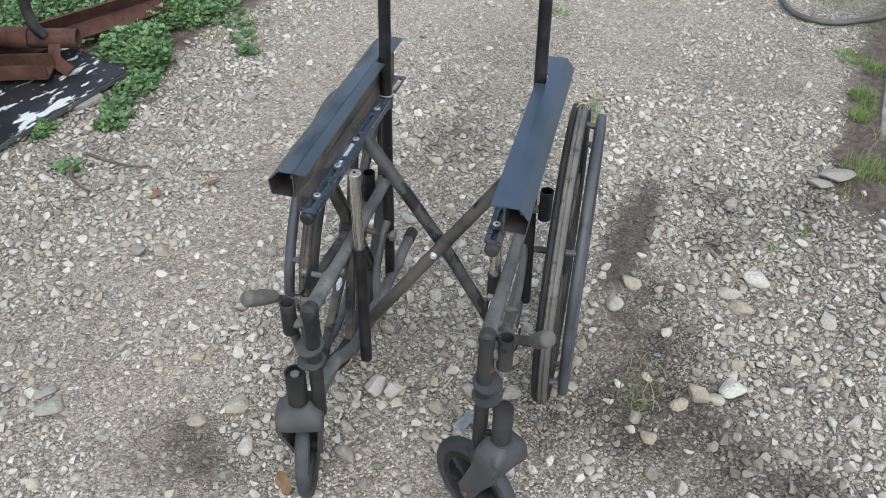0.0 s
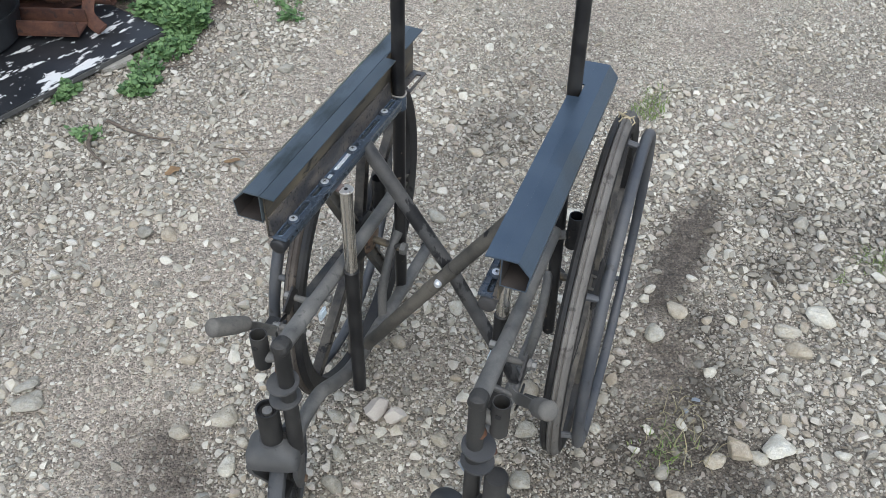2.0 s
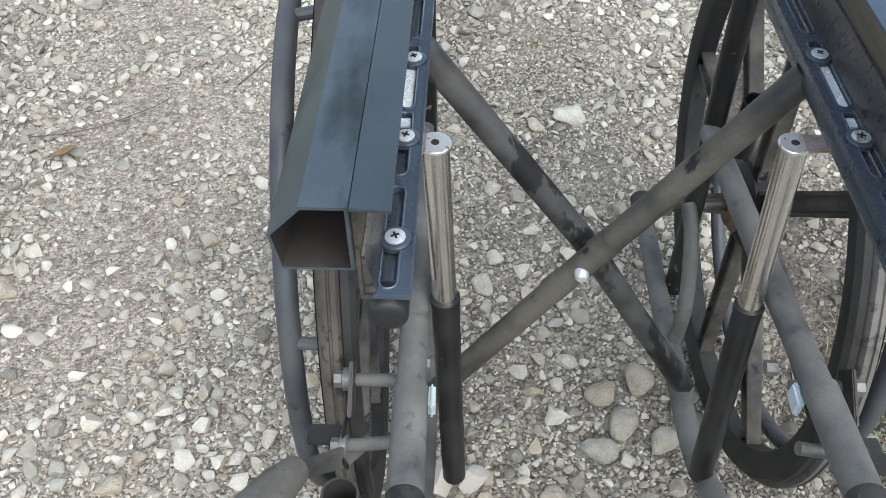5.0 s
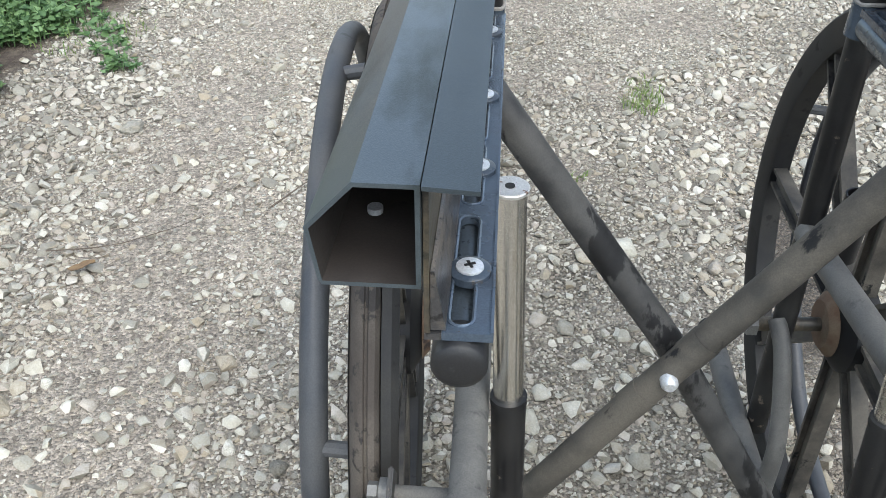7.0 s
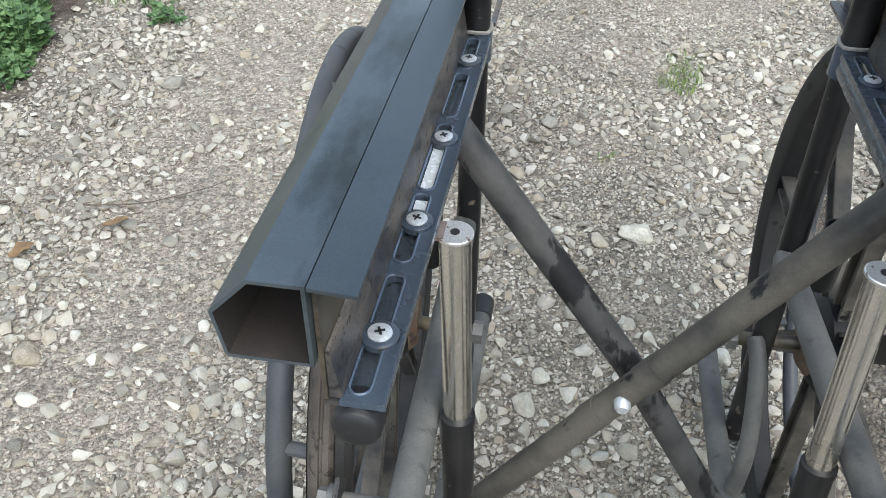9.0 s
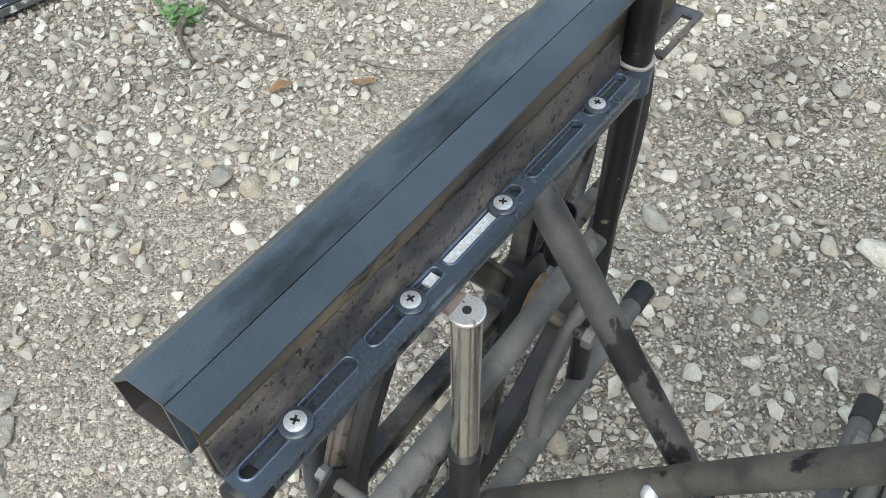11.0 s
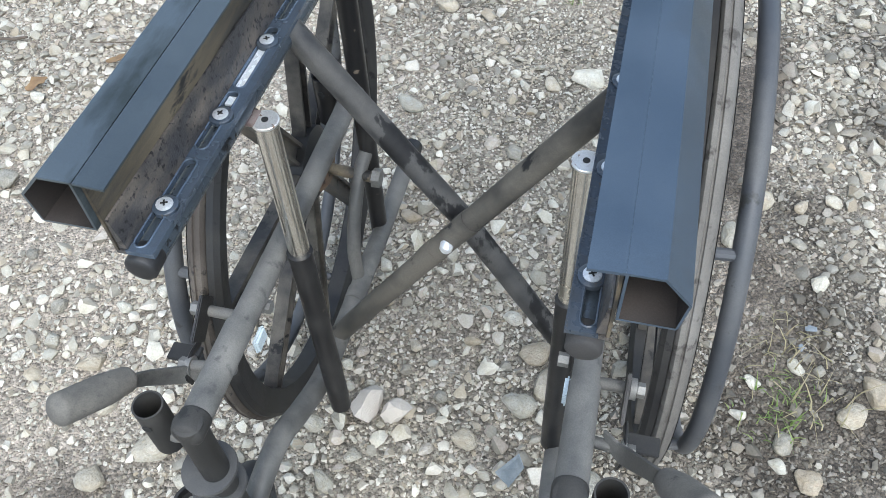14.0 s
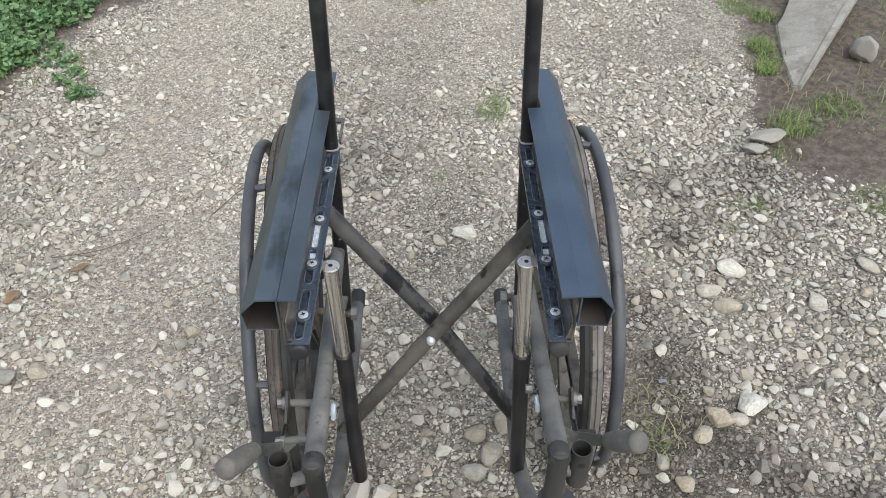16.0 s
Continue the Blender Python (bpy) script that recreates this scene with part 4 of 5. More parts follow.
    # loose telescopic link: chromed rod in a black sleeve
    top, mid, foot = ((0.124, -0.036, 0.613), (0.127, -0.059, 0.462), (0.132, -0.089, 0.236)) if R else ((0.124, -0.050, 0.620), (0.117, -0.064, 0.470), (0.108, -0.081, 0.205))
    T, Mi, Fo = (Vector((s * p[0], p[1], p[2])) for p in (top, mid, foot))
    bm = bmesh.new()
    tube(bm, [Mi + (Fo - Mi) * 0.1, T], 0.0098, 20)
    rod = part("chrome_rod", bm, M_CHROME, chair, "tarnished chromed rod with a drilled top")
    bm = bmesh.new()
    tube(bm, [T + Vector((0, 0, 0.0002)), T + Vector((0, 0, 0.0018)), T + Vector((0, 0, 0.0024))], [0.0114, 0.0114, 0.0106], 22)
    part("top_disc", bm, M_TAB, rod, "rust-specked flat chrome disc")
    bm = bmesh.new()
    block(bm, (0.0050, -0.0090, 0.0004), (0.0225, 0.0090, 0.0032), 0.001, Matrix.Translation(T) @ (Matrix.Identity(4) if R else Matrix.Rotation(math.pi, 4, "Z")))
    part("top_tab", bm, M_TABRUST, rod, "rusty steel tab")
    bm = bmesh.new()
    tube(bm, [T + Vector((0, 0, 0.0010)), T + Vector((0, 0, 0.0028))], 0.0029, 12)
    part("drill_hole", bm, M_RECESS, rod)
    bm = bmesh.new()
    tube(bm, [Fo, Mi], 0.0115, 20)
    tube(bm, [Mi - (Mi - Fo).normalized() * 0.004, Mi + (Mi - Fo).normalized() * 0.0015], 0.0121, 20)
    part("link_sleeve", bm, M_BLACK, chair, "black sleeve of the telescopic link")
    bm = bmesh.new()
    zc = 0.456 + (0.014 if R else 0)
    block(bm, (s * (ex - 0.0165), -0.163, zc - 0.004), (s * (ex - 0.0112), -0.143, zc + 0.013), 0.002)
    part("clip", bm, M_CLIP, chair, "small pale blue-white plastic clip")
    make_brake(s, ez)
    make_wheel(s)
    make_caster(s)


def make_brake(s, ez):
    z = 0.447 if s < 0 else 0.452
    bm = bmesh.new()
    block(bm, (0.1855 * s - 0.0016, -0.160, z - 0.016), (0.1855 * s + 0.0016, -0.118, z + 0.010), 0.001, Matrix.Translation((0, -0.153, z)) @ Matrix.Rotation(0.55, 4, "X") @ Matrix.Translation((0, 0.153, -z)))
    tube(bm, glide([(s * 0.1905, -0.150, z - 0.020), (s * 0.1915, -0.166, z - 0.018), (s * 0.1915, -0.180, z - 0.026), (s * 0.189, -0.180, z - 0.038)], 4), 0.0042, 8, flat=0.5)
    plate = part("brake_plate", bm, M_BLACK, chair, "black brake plate bolted to the side tube")
    for y, zz in ((-0.128, z + 0.001), (-0.172, z - 0.024)):
        bm = bmesh.new()
        tube(bm, [(s * 0.146, y, zz + 0.010 * (y < -0.15)), (s * 0.196, y, zz)], 0.0052, 12)
        part("bolt_shank", bm, M_TUBE, plate)
        bm = bmesh.new()
        tube(bm, [(s * 0.1945, y, zz), (s * 0.2005, y, zz)], 0.0066, 6)
        tube(bm, [(s * 0.1885, y, zz), (s * 0.1935, y, zz)], 0.0092, 16)
        part("nut", bm, M_NUT, plate, "dull zinc nut")
    bm = bmesh.new()
    tube(bm, [(s * 0.136, -0.118, z + 0.010), (s * 0.127, -0.118, z + 0.010)], 0.0062, 6)
    part("bolt_head", bm, M_NUT, plate)
    # the lever climbs forwards from the pivot to a ribbed grip; a bent shoe presses on the tyre
    joint, root, tip = (Vector((s * 0.187, -0.175, 0.415)), Vector((s * 0.217, -0.216, 0.466)), Vector((s * 0.2365, -0.265, 0.500)))
    if s > 0:
        joint, root, tip = Vector((0.187, -0.178, 0.436)), Vector((0.222, -0.212, 0.476)), Vector((0.243, -0.248, 0.523))
    bm = bmesh.new()
    across = (root - joint).cross(Vector((s, 0.25, 0.1))).normalized()
    line = [joint + Vector((-s * 0.012, 0.010, 0.002)), joint, joint.lerp(root, 0.25), joint.lerp(root, 0.7), root + (tip - root) * 0.15]
    near = [p + across * w for p, w in zip(line, (0.006, 0.0085, 0.0085, 0.0072, 0.0060))]
    far = [p - across * w for p, w in zip(line, (0.006, 0.0085, 0.0085, 0.0072, 0.0060))]
    thick = (root - joint).cross(across).normalized() * 0.0015
    n = len(line)
    add(bm, [p + thick for p in near] + [p + thick for p in far] + [p - thick for p in near] + [p - thick for p in far],
        [f for k in range(n - 1) for f in ((k, k + 1, n + k + 1, n + k), (2 * n + k, 3 * n + k, 3 * n + k + 1, 2 * n + k + 1), (k, 2 * n + k, 2 * n + k + 1, k + 1), (n + k, n + k + 1, 3 * n + k + 1, 3 * n + k))]
        + [(0, n, 3 * n, 2 * n), (n - 1, 3 * n - 1, 4 * n - 1, 2 * n - 1)])
    arm = part("brake_lever", bm, M_TUBE, chair, "flat grey brake lever with a thick grip")
    bm = bmesh.new()
    steps, radii = 22, []
    for k in range(steps + 1):
        t = k / steps
        radii.append((0.0112 + 0.0026 * min(1, 3 * t)) * (0.985 if k % 2 else 1.0))
    tube(bm, [root.lerp(tip, k / steps) for k in range(steps + 1)], radii, 20, round_end=0.007)
    part("grip", bm, M_GRIP, arm, "grey worn plastic grip")
    bm = bmesh.new()
    block(bm, (s * 0.192, -0.164, 0.4085), (s * 0.222, -0.146, 0.4115), 0.001)
    part("brake_shoe", bm, M_DARKTUBE, plate, "flat grey shoe beside the tyre")


def make_wheel(s):
    # one wheel toes in, the other leans out a little
    off, lean, toe = (0.2240, 0.025, -0.020) if s > 0 else (0.2188, 0.0, 0.062)
    wy = WHEEL_Y[s]
    def place(x, y, z):
        return (s * (off + x * math.cos(lean) - z * math.sin(lean) + y * math.sin(toe)), wy + y - x * math.sin(toe), WHEEL_Z + z * math.cos(lean) + x * math.sin(lean))
    R = TYRE_R
    bm = bmesh.new()
    revolve(bm, [(-0.0040, R - 0.022), (-0.0050, R - 0.012), (-0.0046, R - 0.004), (-0.0020, R), (0.0022, R - 0.0004), (0.0030, R - 0.0022), (0.0046, R - 0.0022), (0.0054, R - 0.0004), (0.0072, R - 0.0006), (0.0105, R - 0.003), (0.0150, R - 0.011),
                 (0.0145, R - 0.019), (0.0125, R - 0.022)], place, 128)
    wheel_rim = bmesh.new()
    revolve(wheel_rim, [(-0.0120, R - 0.0052), (-0.0056, R - 0.0048), (-0.0052, R - 0.0222), (0.0120, R - 0.0222), (0.0154, R - 0.0100), (0.0164, R - 0.015), (0.0162, R - 0.022), (0.0135, R - 0.028), (0.0130, R - 0.034), (0.0105, R - 0.038),
                        (-0.0105, R - 0.038), (-0.0130, R - 0.034), (-0.0135, R - 0.028), (-0.0162, R - 0.022), (-0.0166, R - 0.010)], place, 128)
    wheel = part("drive_wheel", wheel_rim, M_WHEEL, chair, "large spoked wheel, dusty dark plastic rim")
    part("tyre", bm, M_RUBBER if s < 0 else M_RUBBER_PALE, wheel, "solid dark brown worn tyre" if s < 0 else "solid tyre, grey with dust")
    bm = bmesh.new()
    hr = 0.279
    tube(bm, [place(0.041, hr * math.cos(a), hr * math.sin(a)) for a in (2 * math.pi * k / 96 for k in range(96))], 0.0096, 14, closed=True)
    part("hand_rim", bm, M_HANDRIM, wheel, "smooth blue-grey hand rim")
    for k in range(6):
        a = radians(62 * s * 0 + 60 * k + (20 if s > 0 else 35))
        bm = bmesh.new()
        tube(bm, [place(0.010, (R - 0.028) * math.cos(a), (R - 0.028) * math.sin(a)), place(0.040, hr * math.cos(a), hr * math.sin(a))], 0.0058, 10)
        part("rim_peg", bm, M_HANDRIM, wheel)
    for k in range(8):
        a = radians((0 if s > 0 else 166) + 45 * k)
        bm = bmesh.new()
        c, q = math.cos(a), math.sin(a)
        def sp(w, x, r):
            return place(x, c * r - q * w, q * r + c * w)
        # a channel: a web with two raised edges, wider at the hub
        for lo, hi, x0, x1 in ((-1.0, -0.66, -0.008, 0.008), (0.66, 1.0, -0.008, 0.008), (-0.66, 0.66, -0.002, 0.003)):
            va = [sp(lo * 0.0135, x0, 0.040), sp(hi * 0.0135, x0, 0.040), sp(hi * 0.0135, x1, 0.040), sp(lo * 0.0135, x1, 0.040)]
            vb = [sp(lo * 0.0115, x0, R - 0.036), sp(hi * 0.0115, x0, R - 0.036), sp(hi * 0.0115, x1, R - 0.036), sp(lo * 0.0115, x1, R - 0.036)]
            add(bm, va + vb, [(0, 1, 2, 3), (7, 6, 5, 4), (0, 4, 5, 1), (1, 5, 6, 2), (2, 6, 7, 3), (3, 7, 4, 0)])
        part("spoke", bm, M_SPOKE, wheel)
    bm = bmesh.new()
    revolve(bm, [(-0.022, 0.012), (-0.022, 0.032), (-0.012, 0.048), (0.010, 0.048), (0.020, 0.030), (0.022, 0.012)], place, 32)
    hub = part("hub", bm, M_WHEEL, wheel)
    bm = bmesh.new()
    revolve(bm, [(-0.030, 0.006), (-0.030, 0.024), (-0.0225, 0.033), (-0.0215, 0.006)], place, 24)
    part("hub_flange", bm, M_RUSTHUB, wheel, "rusty hub flange")
    bm = bmesh.new()
    tube(bm, [(s * 0.128, wy - 0.003, WHEEL_Z - 0.003), (s * 0.230, wy, WHEEL_Z)], 0.0072, 14)
    part("axle", bm, M_LEG, wheel, "dull brown steel axle")
    bm = bmesh.new()
    tube(bm, [(s * 0.122, wy - 0.003, WHEEL_Z - 0.003), (s * 0.132, wy - 0.003, WHEEL_Z - 0.003)], 0.0120, 6)
    part("axle_nut", bm, M_NUT, wheel, "dull zinc axle nut")
    if s > 0:
        rng = random.Random(8)
        for k in range(9):
            bm = bmesh.new()
            a0, r0 = radians(72 + rng.uniform(-4, 4)), R - 0.05
            p = [place(rng.uniform(-0.018, 0.018), (r0 + d) * math.cos(a0 + t), (r0 + d) * math.sin(a0 + t)) for d, t in ((0.052, 0.0), (0.045, 0.05), (0.01, 0.07 + rng.uniform(0, 0.08)))]
            tube(bm, glide(p, 3), 0.0011, 5)
            part("straw", bm, M_STRAW, wheel, "dry straw caught on the tyre")


def make_caster(s):
    R = s > 0
    bx, by, bz = (0.190, -0.262, 0.362) if R else (0.171, -0.266, 0.346)
    bm = bmesh.new()
    if R:
        tube(bm, [(s * bx, by, 0.235), (s * bx, by, bz - 0.003), (s * bx, by, bz)], [0.0172, 0.0172, 0.0155], 24)
    else:
        tube(bm, [(s * bx, by, 0.235), (s * bx, by, bz)], 0.0180, 24, hollow=0.0028)
    barrel = part("caster_barrel", bm, M_DARKTUBE, chair, "black bearing barrel with a flat cap" if R else "black bearing barrel with an open top")
    if not R:
        # near-black disc: the shade down in the barrel is put into its colour
        bm = bmesh.new()
        tube(bm, [(s * bx, by, bz - 0.016), (s * bx, by, bz - 0.009)], 0.0150, 20)
        part("bearing", bm, M_RECESS, barrel)
        bm = bmesh.new()
        tube(bm, [(s * bx, by, bz - 0.009), (s * bx, by, bz - 0.004)], 0.0078, 16)
        part("stem_nut", bm, M_NUT, barrel, "dull nut down in the barrel")
    bm = bmesh.new()
    block(bm, (s * 0.147, -0.262, 0.245), (s * (bx - 0.010), -0.248, 0.285), 0.003)
    part("barrel_bracket", bm, M_DARKTUBE, barrel)
    # the fork stands turned; the wheel trails along its local -y
    turn, trail, r, lift = (-123, 0.047, 0.100, 0.020) if R else (196, 0.036, 0.100, 0.010)
    base = Matrix.Translation((s * bx, by, 0)) @ Matrix.Rotation(radians(turn), 4, "Z")
    bm = bmesh.new()
    # crown: a round neck that spreads into a blunt, square-shouldered roof
    stations = [(0.262, 0.0195, 0.0195, 0.0, 1.0), (0.256, 0.0225, 0.021, 0.0, 0.85), (0.250, 0.030, 0.023, 0.001, 0.6), (0.244, 0.0365, 0.025, 0.001, 0.5), (0.237, 0.0400, 0.0265, 0.002, 0.42),
                (0.226, 0.0410, 0.0275, 0.002, 0.40), (0.214, 0.0405, 0.0270, 0.002, 0.40)]
    vs = []
    for z, hx, hy, oy, p in stations:
        ring = []
        for k in range(40):
            a = 2 * math.pi * k / 40
            cx, sy = math.cos(a), math.sin(a)
            ring.append(bm.verts.new((1.05 * hx * math.copysign(abs(cx) ** p, cx), oy + 1.15 * hy * math.copysign(abs(sy) ** p, sy), z + lift)))
        vs.append(ring)
    for p, q in zip(vs, vs[1:]):
        for k in range(40):
            bm.faces.new((p[k], p[(k + 1) % 40], q[(k + 1) % 40], q[k]))
    bm.faces.new(vs[0])
    bm.faces.new(vs[-1])
    # two broad legs that draw in towards the axle
    for sx in (-1, 1):
        y = -trail
        leg = [(0.029, 0.2155 + lift), (0.027, 0.196 + lift), (y + 0.040, r + 0.052), (y + 0.022, r + 0.010), (y + 0.013, r - 0.011), (y, r - 0.017), (y - 0.013, r - 0.011), (y - 0.020, r + 0.010),
               (y - 0.008, r + 0.040), (-0.028, 0.196 + lift), (-0.026, 0.2155 + lift)]
        def out(u, v, d):
            k = min(1, max(0, (0.215 + lift - v) / 0.115))
            return (sx * (0.0335 - 0.0135 * k + d), u, v)
        prism(bm, leg, lambda u, v: out(u, v, 0.0), lambda u, v: out(u, v, 0.0088 - 0.001))
    bmesh.ops.transform(bm, matrix=base, verts=bm.verts)
    part("caster_fork", bm, M_CASTER, chair, "grey moulded caster fork, dusty")
    c = Vector((0, -trail, r))
    def place(x, y, z):
        return base @ (c + Vector((x, y, z)))
    bm = bmesh.new()
    revolve(bm, [(-0.010, r - 0.024), (-0.0135, r - 0.018), (-0.0140, r - 0.011), (-0.0115, r - 0.004), (-0.006, r - 0.0005), (0.0, r), (0.006, r - 0.0005), (0.0115, r - 0.004), (0.0140, r - 0.011), (0.0135, r - 0.018), (0.010, r - 0.024)], place, 64)
    wheel = part("caster_wheel", bm, M_CASTYRE, chair, "small caster wheel with a grey solid tyre")
    bm = bmesh.new()
    revolve(bm, [(-0.009, r - 0.036), (-0.011, r - 0.0235), (0.011, r - 0.0235), (0.009, r - 0.036)], place, 48)
    revolve(bm, [(-0.017, 0.006), (-0.017, 0.018), (0.017, 0.018), (0.017, 0.006)], place, 24)
    part("caster_rim", bm, M_WHEEL, wheel)
    for k in range(6):
        a = 2 * math.pi * k / 6 + 0.4
        bm = bmesh.new()
        tube(bm, [place(0, 0.015 * math.cos(a), 0.015 * math.sin(a)), place(0, (r - 0.034) * math.cos(a), (r - 0.034) * math.sin(a))], 0.0068, 8, flat=2.1)
        part("caster_spoke", bm, M_WHEEL, wheel)
    bm = bmesh.new()
    tube(bm, [place(-0.033, 0, 0), place(0.033, 0, 0)], 0.0065, 6)
    part("caster_axle", bm, M_RUSTHUB, wheel)


def make_brace():
    bm = bmesh.new()
    tube(bm, [(-0.142, 0.012, 0.196), (0.0, 0.015, 0.418), (0.140, 0.016, 0.634)], 0.0118)
    front = part("cross_brace", bm, M_BRACE, chair, "scuffed dusty cross tube")
    bm = bmesh.new()
    tube(bm, [(0.142, 0.036, 0.200), (0.006, 0.042, 0.4285), (-0.139, 0.050, 0.630)], 0.0118)
    part("cross_brace", bm, M_BRACE_DARK, chair, "blackened and scuffed cross tube")
    for x, sgn in ((-0.016, -1), (0.02, 1)):
        z = 0.418 + 1.54 * x
        bm = bmesh.new()
        tube(bm, [(x - 0.0055, 0.0151, z - 0.0085), (x + 0.0055, 0.0151, z + 0.0085)], 0.0126)
        part("brace_sleeve", bm, M_BRACE, front)
    bm = bmesh.new()
    tube(bm, [(0.002, 0.006, 0.424), (0.002, 0.000, 0.424), (0.002, -0.003, 0.424)], [0.0068, 0.0064, 0.0040], 16)
    part("pivot_bolt", bm, M_ZINC, front, "bright domed bolt head")


for side in (-1, 1):
    make_profile(side)
    make_rail(side)
    make_side(side)
make_brace()


# ---- verges and odds and ends ----
def leaf_patch(name, spots, count, size, seed, material, label, height=0.10):
    """Low weeds: stems with many small folded leaves, as one uncounted mesh."""
    rng = random.Random(seed)
    V, F = [], []
    for _ in range(count):
        cx, cy, rx, ry = rng.choice(spots)
        a, q = rng.uniform(0, 2 * math.pi), math.sqrt(rng.random())
        x, y = cx + rx * q * math.cos(a), cy + ry * q * math.sin(a)
        lean, top = rng.uniform(0, 2 * math.pi), height * rng.uniform(0.35, 1.15) * (1.15 - 0.6 * q)
        tip = Vector((x + 0.3 * top * math.cos(lean), y + 0.3 * top * math.sin(lean), top))
        foot = Vector((x, y, -0.004))
        b = len(V)
        w = 0.0016
        V += [foot + Vector((w, 0, 0)), foot - Vector((w, 0, 0)), tip - Vector((w, 0, 0)), tip + Vector((w, 0, 0))]
        F.append((b, b + 1, b + 2, b + 3))
        for k in range(rng.randint(3, 6)):
            t = rng.uniform(0.35, 1.0)
            p = foot.lerp(tip, t)
            yaw, droop, L = rng.uniform(0, 2 * math.pi), rng.uniform(-0.5, 0.45), size * rng.uniform(0.55, 1.25)
            d = Vector((math.cos(yaw) * math.cos(droop), math.sin(yaw) * math.cos(droop), math.sin(droop)))
            sd = Vector((-math.sin(yaw), math.cos(yaw), rng.uniform(-0.25, 0.25)))
            up = d.cross(sd) * -1
            W = L * rng.uniform(0.32, 0.5)
            b = len(V)
            V += [p, p + d * L * 0.3 + sd * W + up * W * 0.25, p + d * L * 0.68 + sd * W * 0.75 + up * W * 0.1, p + d * L - up * L * 0.15,
                  p + d * L * 0.68 - sd * W * 0.75 + up * W * 0.1, p + d * L * 0.3 - sd * W + up * W * 0.25, p + d * L * 0.5]
            F += [(b, b + 1, b + 2, b + 6), (b + 6, b + 2, b + 3), (b + 6, b + 3, b + 4), (b, b + 6, b + 4, b + 5)]
    ob = part(name, ([tuple(v) for v in V], F), material)
    return tagged(ob, label, "weeds", kind="stuff")


def grass_tuft(name, spots, blades, length, seed, material, label):
    rng = random.Random(seed)
    V, F = [], []
    for cx, cy, r, k in spots:
        for _ in range(int(blades * k)):
            a, q = rng.uniform(0, 2 * math.pi), r * math.sqrt(rng.random())
            x, y = cx + q * math.cos(a), cy + q * math.sin(a)
            L, yaw, bend = length * rng.uniform(0.4, 1.2) * k ** 0.4, rng.uniform(0, 2 * math.pi), rng.uniform(0.8, 2.0)
            sd = Vector((-math.sin(yaw), math.cos(yaw), 0)) * rng.uniform(0.0008, 0.002)
            p = Vector((x, y, -0.003))
            prev = None
            for i in range(4):
                t = i / 3
                c = p + Vector((math.cos(yaw) * L * 0.55 * bend * t * t, math.sin(yaw) * L * 0.55 * bend * t * t, L * (t - 0.35 * bend * t * t)))
                w = sd * (1.05 - t)
                V += [c + w, c - w]
                b = len(V) - 2
                if prev is not None:
                    F.append((prev, prev + 1, b + 1, b))
                prev = b
    return tagged(part(name, ([tuple(v) for v in V], F), material), label, "grass", kind="stuff")


leaf_patch("weeds", [(-1.80, 1.55, 0.45, 0.36), (-1.52, 1.14, 0.10, 0.13), (-1.42, 1.075, 0.06, 0.07), (-1.64, 1.47, 0.25, 0.17), (-1.95, 1.25, 0.3, 0.3), (-2.2, 1.6, 0.4, 0.5), (-1.6, 1.85, 0.3, 0.3)],
           3600, 0.023, 1, M_LEAF, "dense low green leafy weeds at the edge of the track", 0.085)
leaf_patch("weed_clump", [(-1.365, 0.86, 0.06, 0.09), (-1.325, 0.76, 0.05, 0.06), (-1.305, 0.695, 0.04, 0.045), (-1.385, 0.98, 0.06, 0.07), (-1.40, 1.06, 0.07, 0.06), (-1.38, 0.99, 0.05, 0.06), (-1.355, 0.92, 0.06, 0.05), (-1.33, 1.48, 0.09, 0.06), (-1.47, 0.585, 0.02, 0.05)],
           330, 0.019, 2, M_LEAF,
           "small green weeds growing in the gravel", 0.045)
leaf_patch("sparse_weed", [(-1.285, 0.46, 0.05, 0.03), (-1.15, 1.28, 0.05, 0.04), (-1.22, 1.37, 0.05, 0.06)], 60, 0.017, 6, M_LEAF, "a few thin green weed sprouts in the gravel", 0.03)
grass_tuft("grass", [(0.885, 2.03, 0.06, 1.2), (0.915, 1.75, 0.045, 1.7), (0.905, 1.60, 0.035, 1.3), (0.93, 1.665, 0.04, 0.9), (0.915, 1.285, 0.07, 1.5), (1.07, 1.40, 0.075, 1.4), (0.99, 1.33, 0.08, 0.9), (1.05, 0.95, 0.06, 0.9), (0.73, 0.895, 0.06, 0.35), (0.965, 1.97, 0.05, 1.2), (1.20, 1.36, 0.12, 0.6), (0.865, 1.155, 0.05, 0.4), (0.9, 2.56, 0.15, 1.3),
                     (1.1, 2.3, 0.2, 1.5), (1.3, 2.0, 0.25, 1.5), (1.35, 1.5, 0.2, 1.2), (0.068, 1.29, 0.05, 0.7), (0.07, 1.38, 0.05, 0.4), (-0.06, 0.965, 0.02, 0.15), (0.735, 0.91, 0.035, 0.4), (0.395, 0.165, 0.055, 0.35), (0.42, 0.20, 0.05, 0.25), (0.67, 0.81, 0.02, 0.2),
                     (-0.2, 2.0, 0.05, 0.6), (-1.3, 1.45, 0.16, 1.0)], 130, 0.042, 3, M_GRASS, "sparse green grass tufts in the gravel and along the verge")
grass_tuft("dry_grass", [(0.42, 0.21, 0.09, 0.7), (0.40, 0.29, 0.05, 0.4), (1.0, 1.35, 0.15, 0.8), (1.1, 1.6, 0.2, 1.0), (0.92, 1.55, 0.1, 0.6)], 55, 0.075, 4, M_DRYGRASS, "dry straw-coloured grass lying on the gravel")


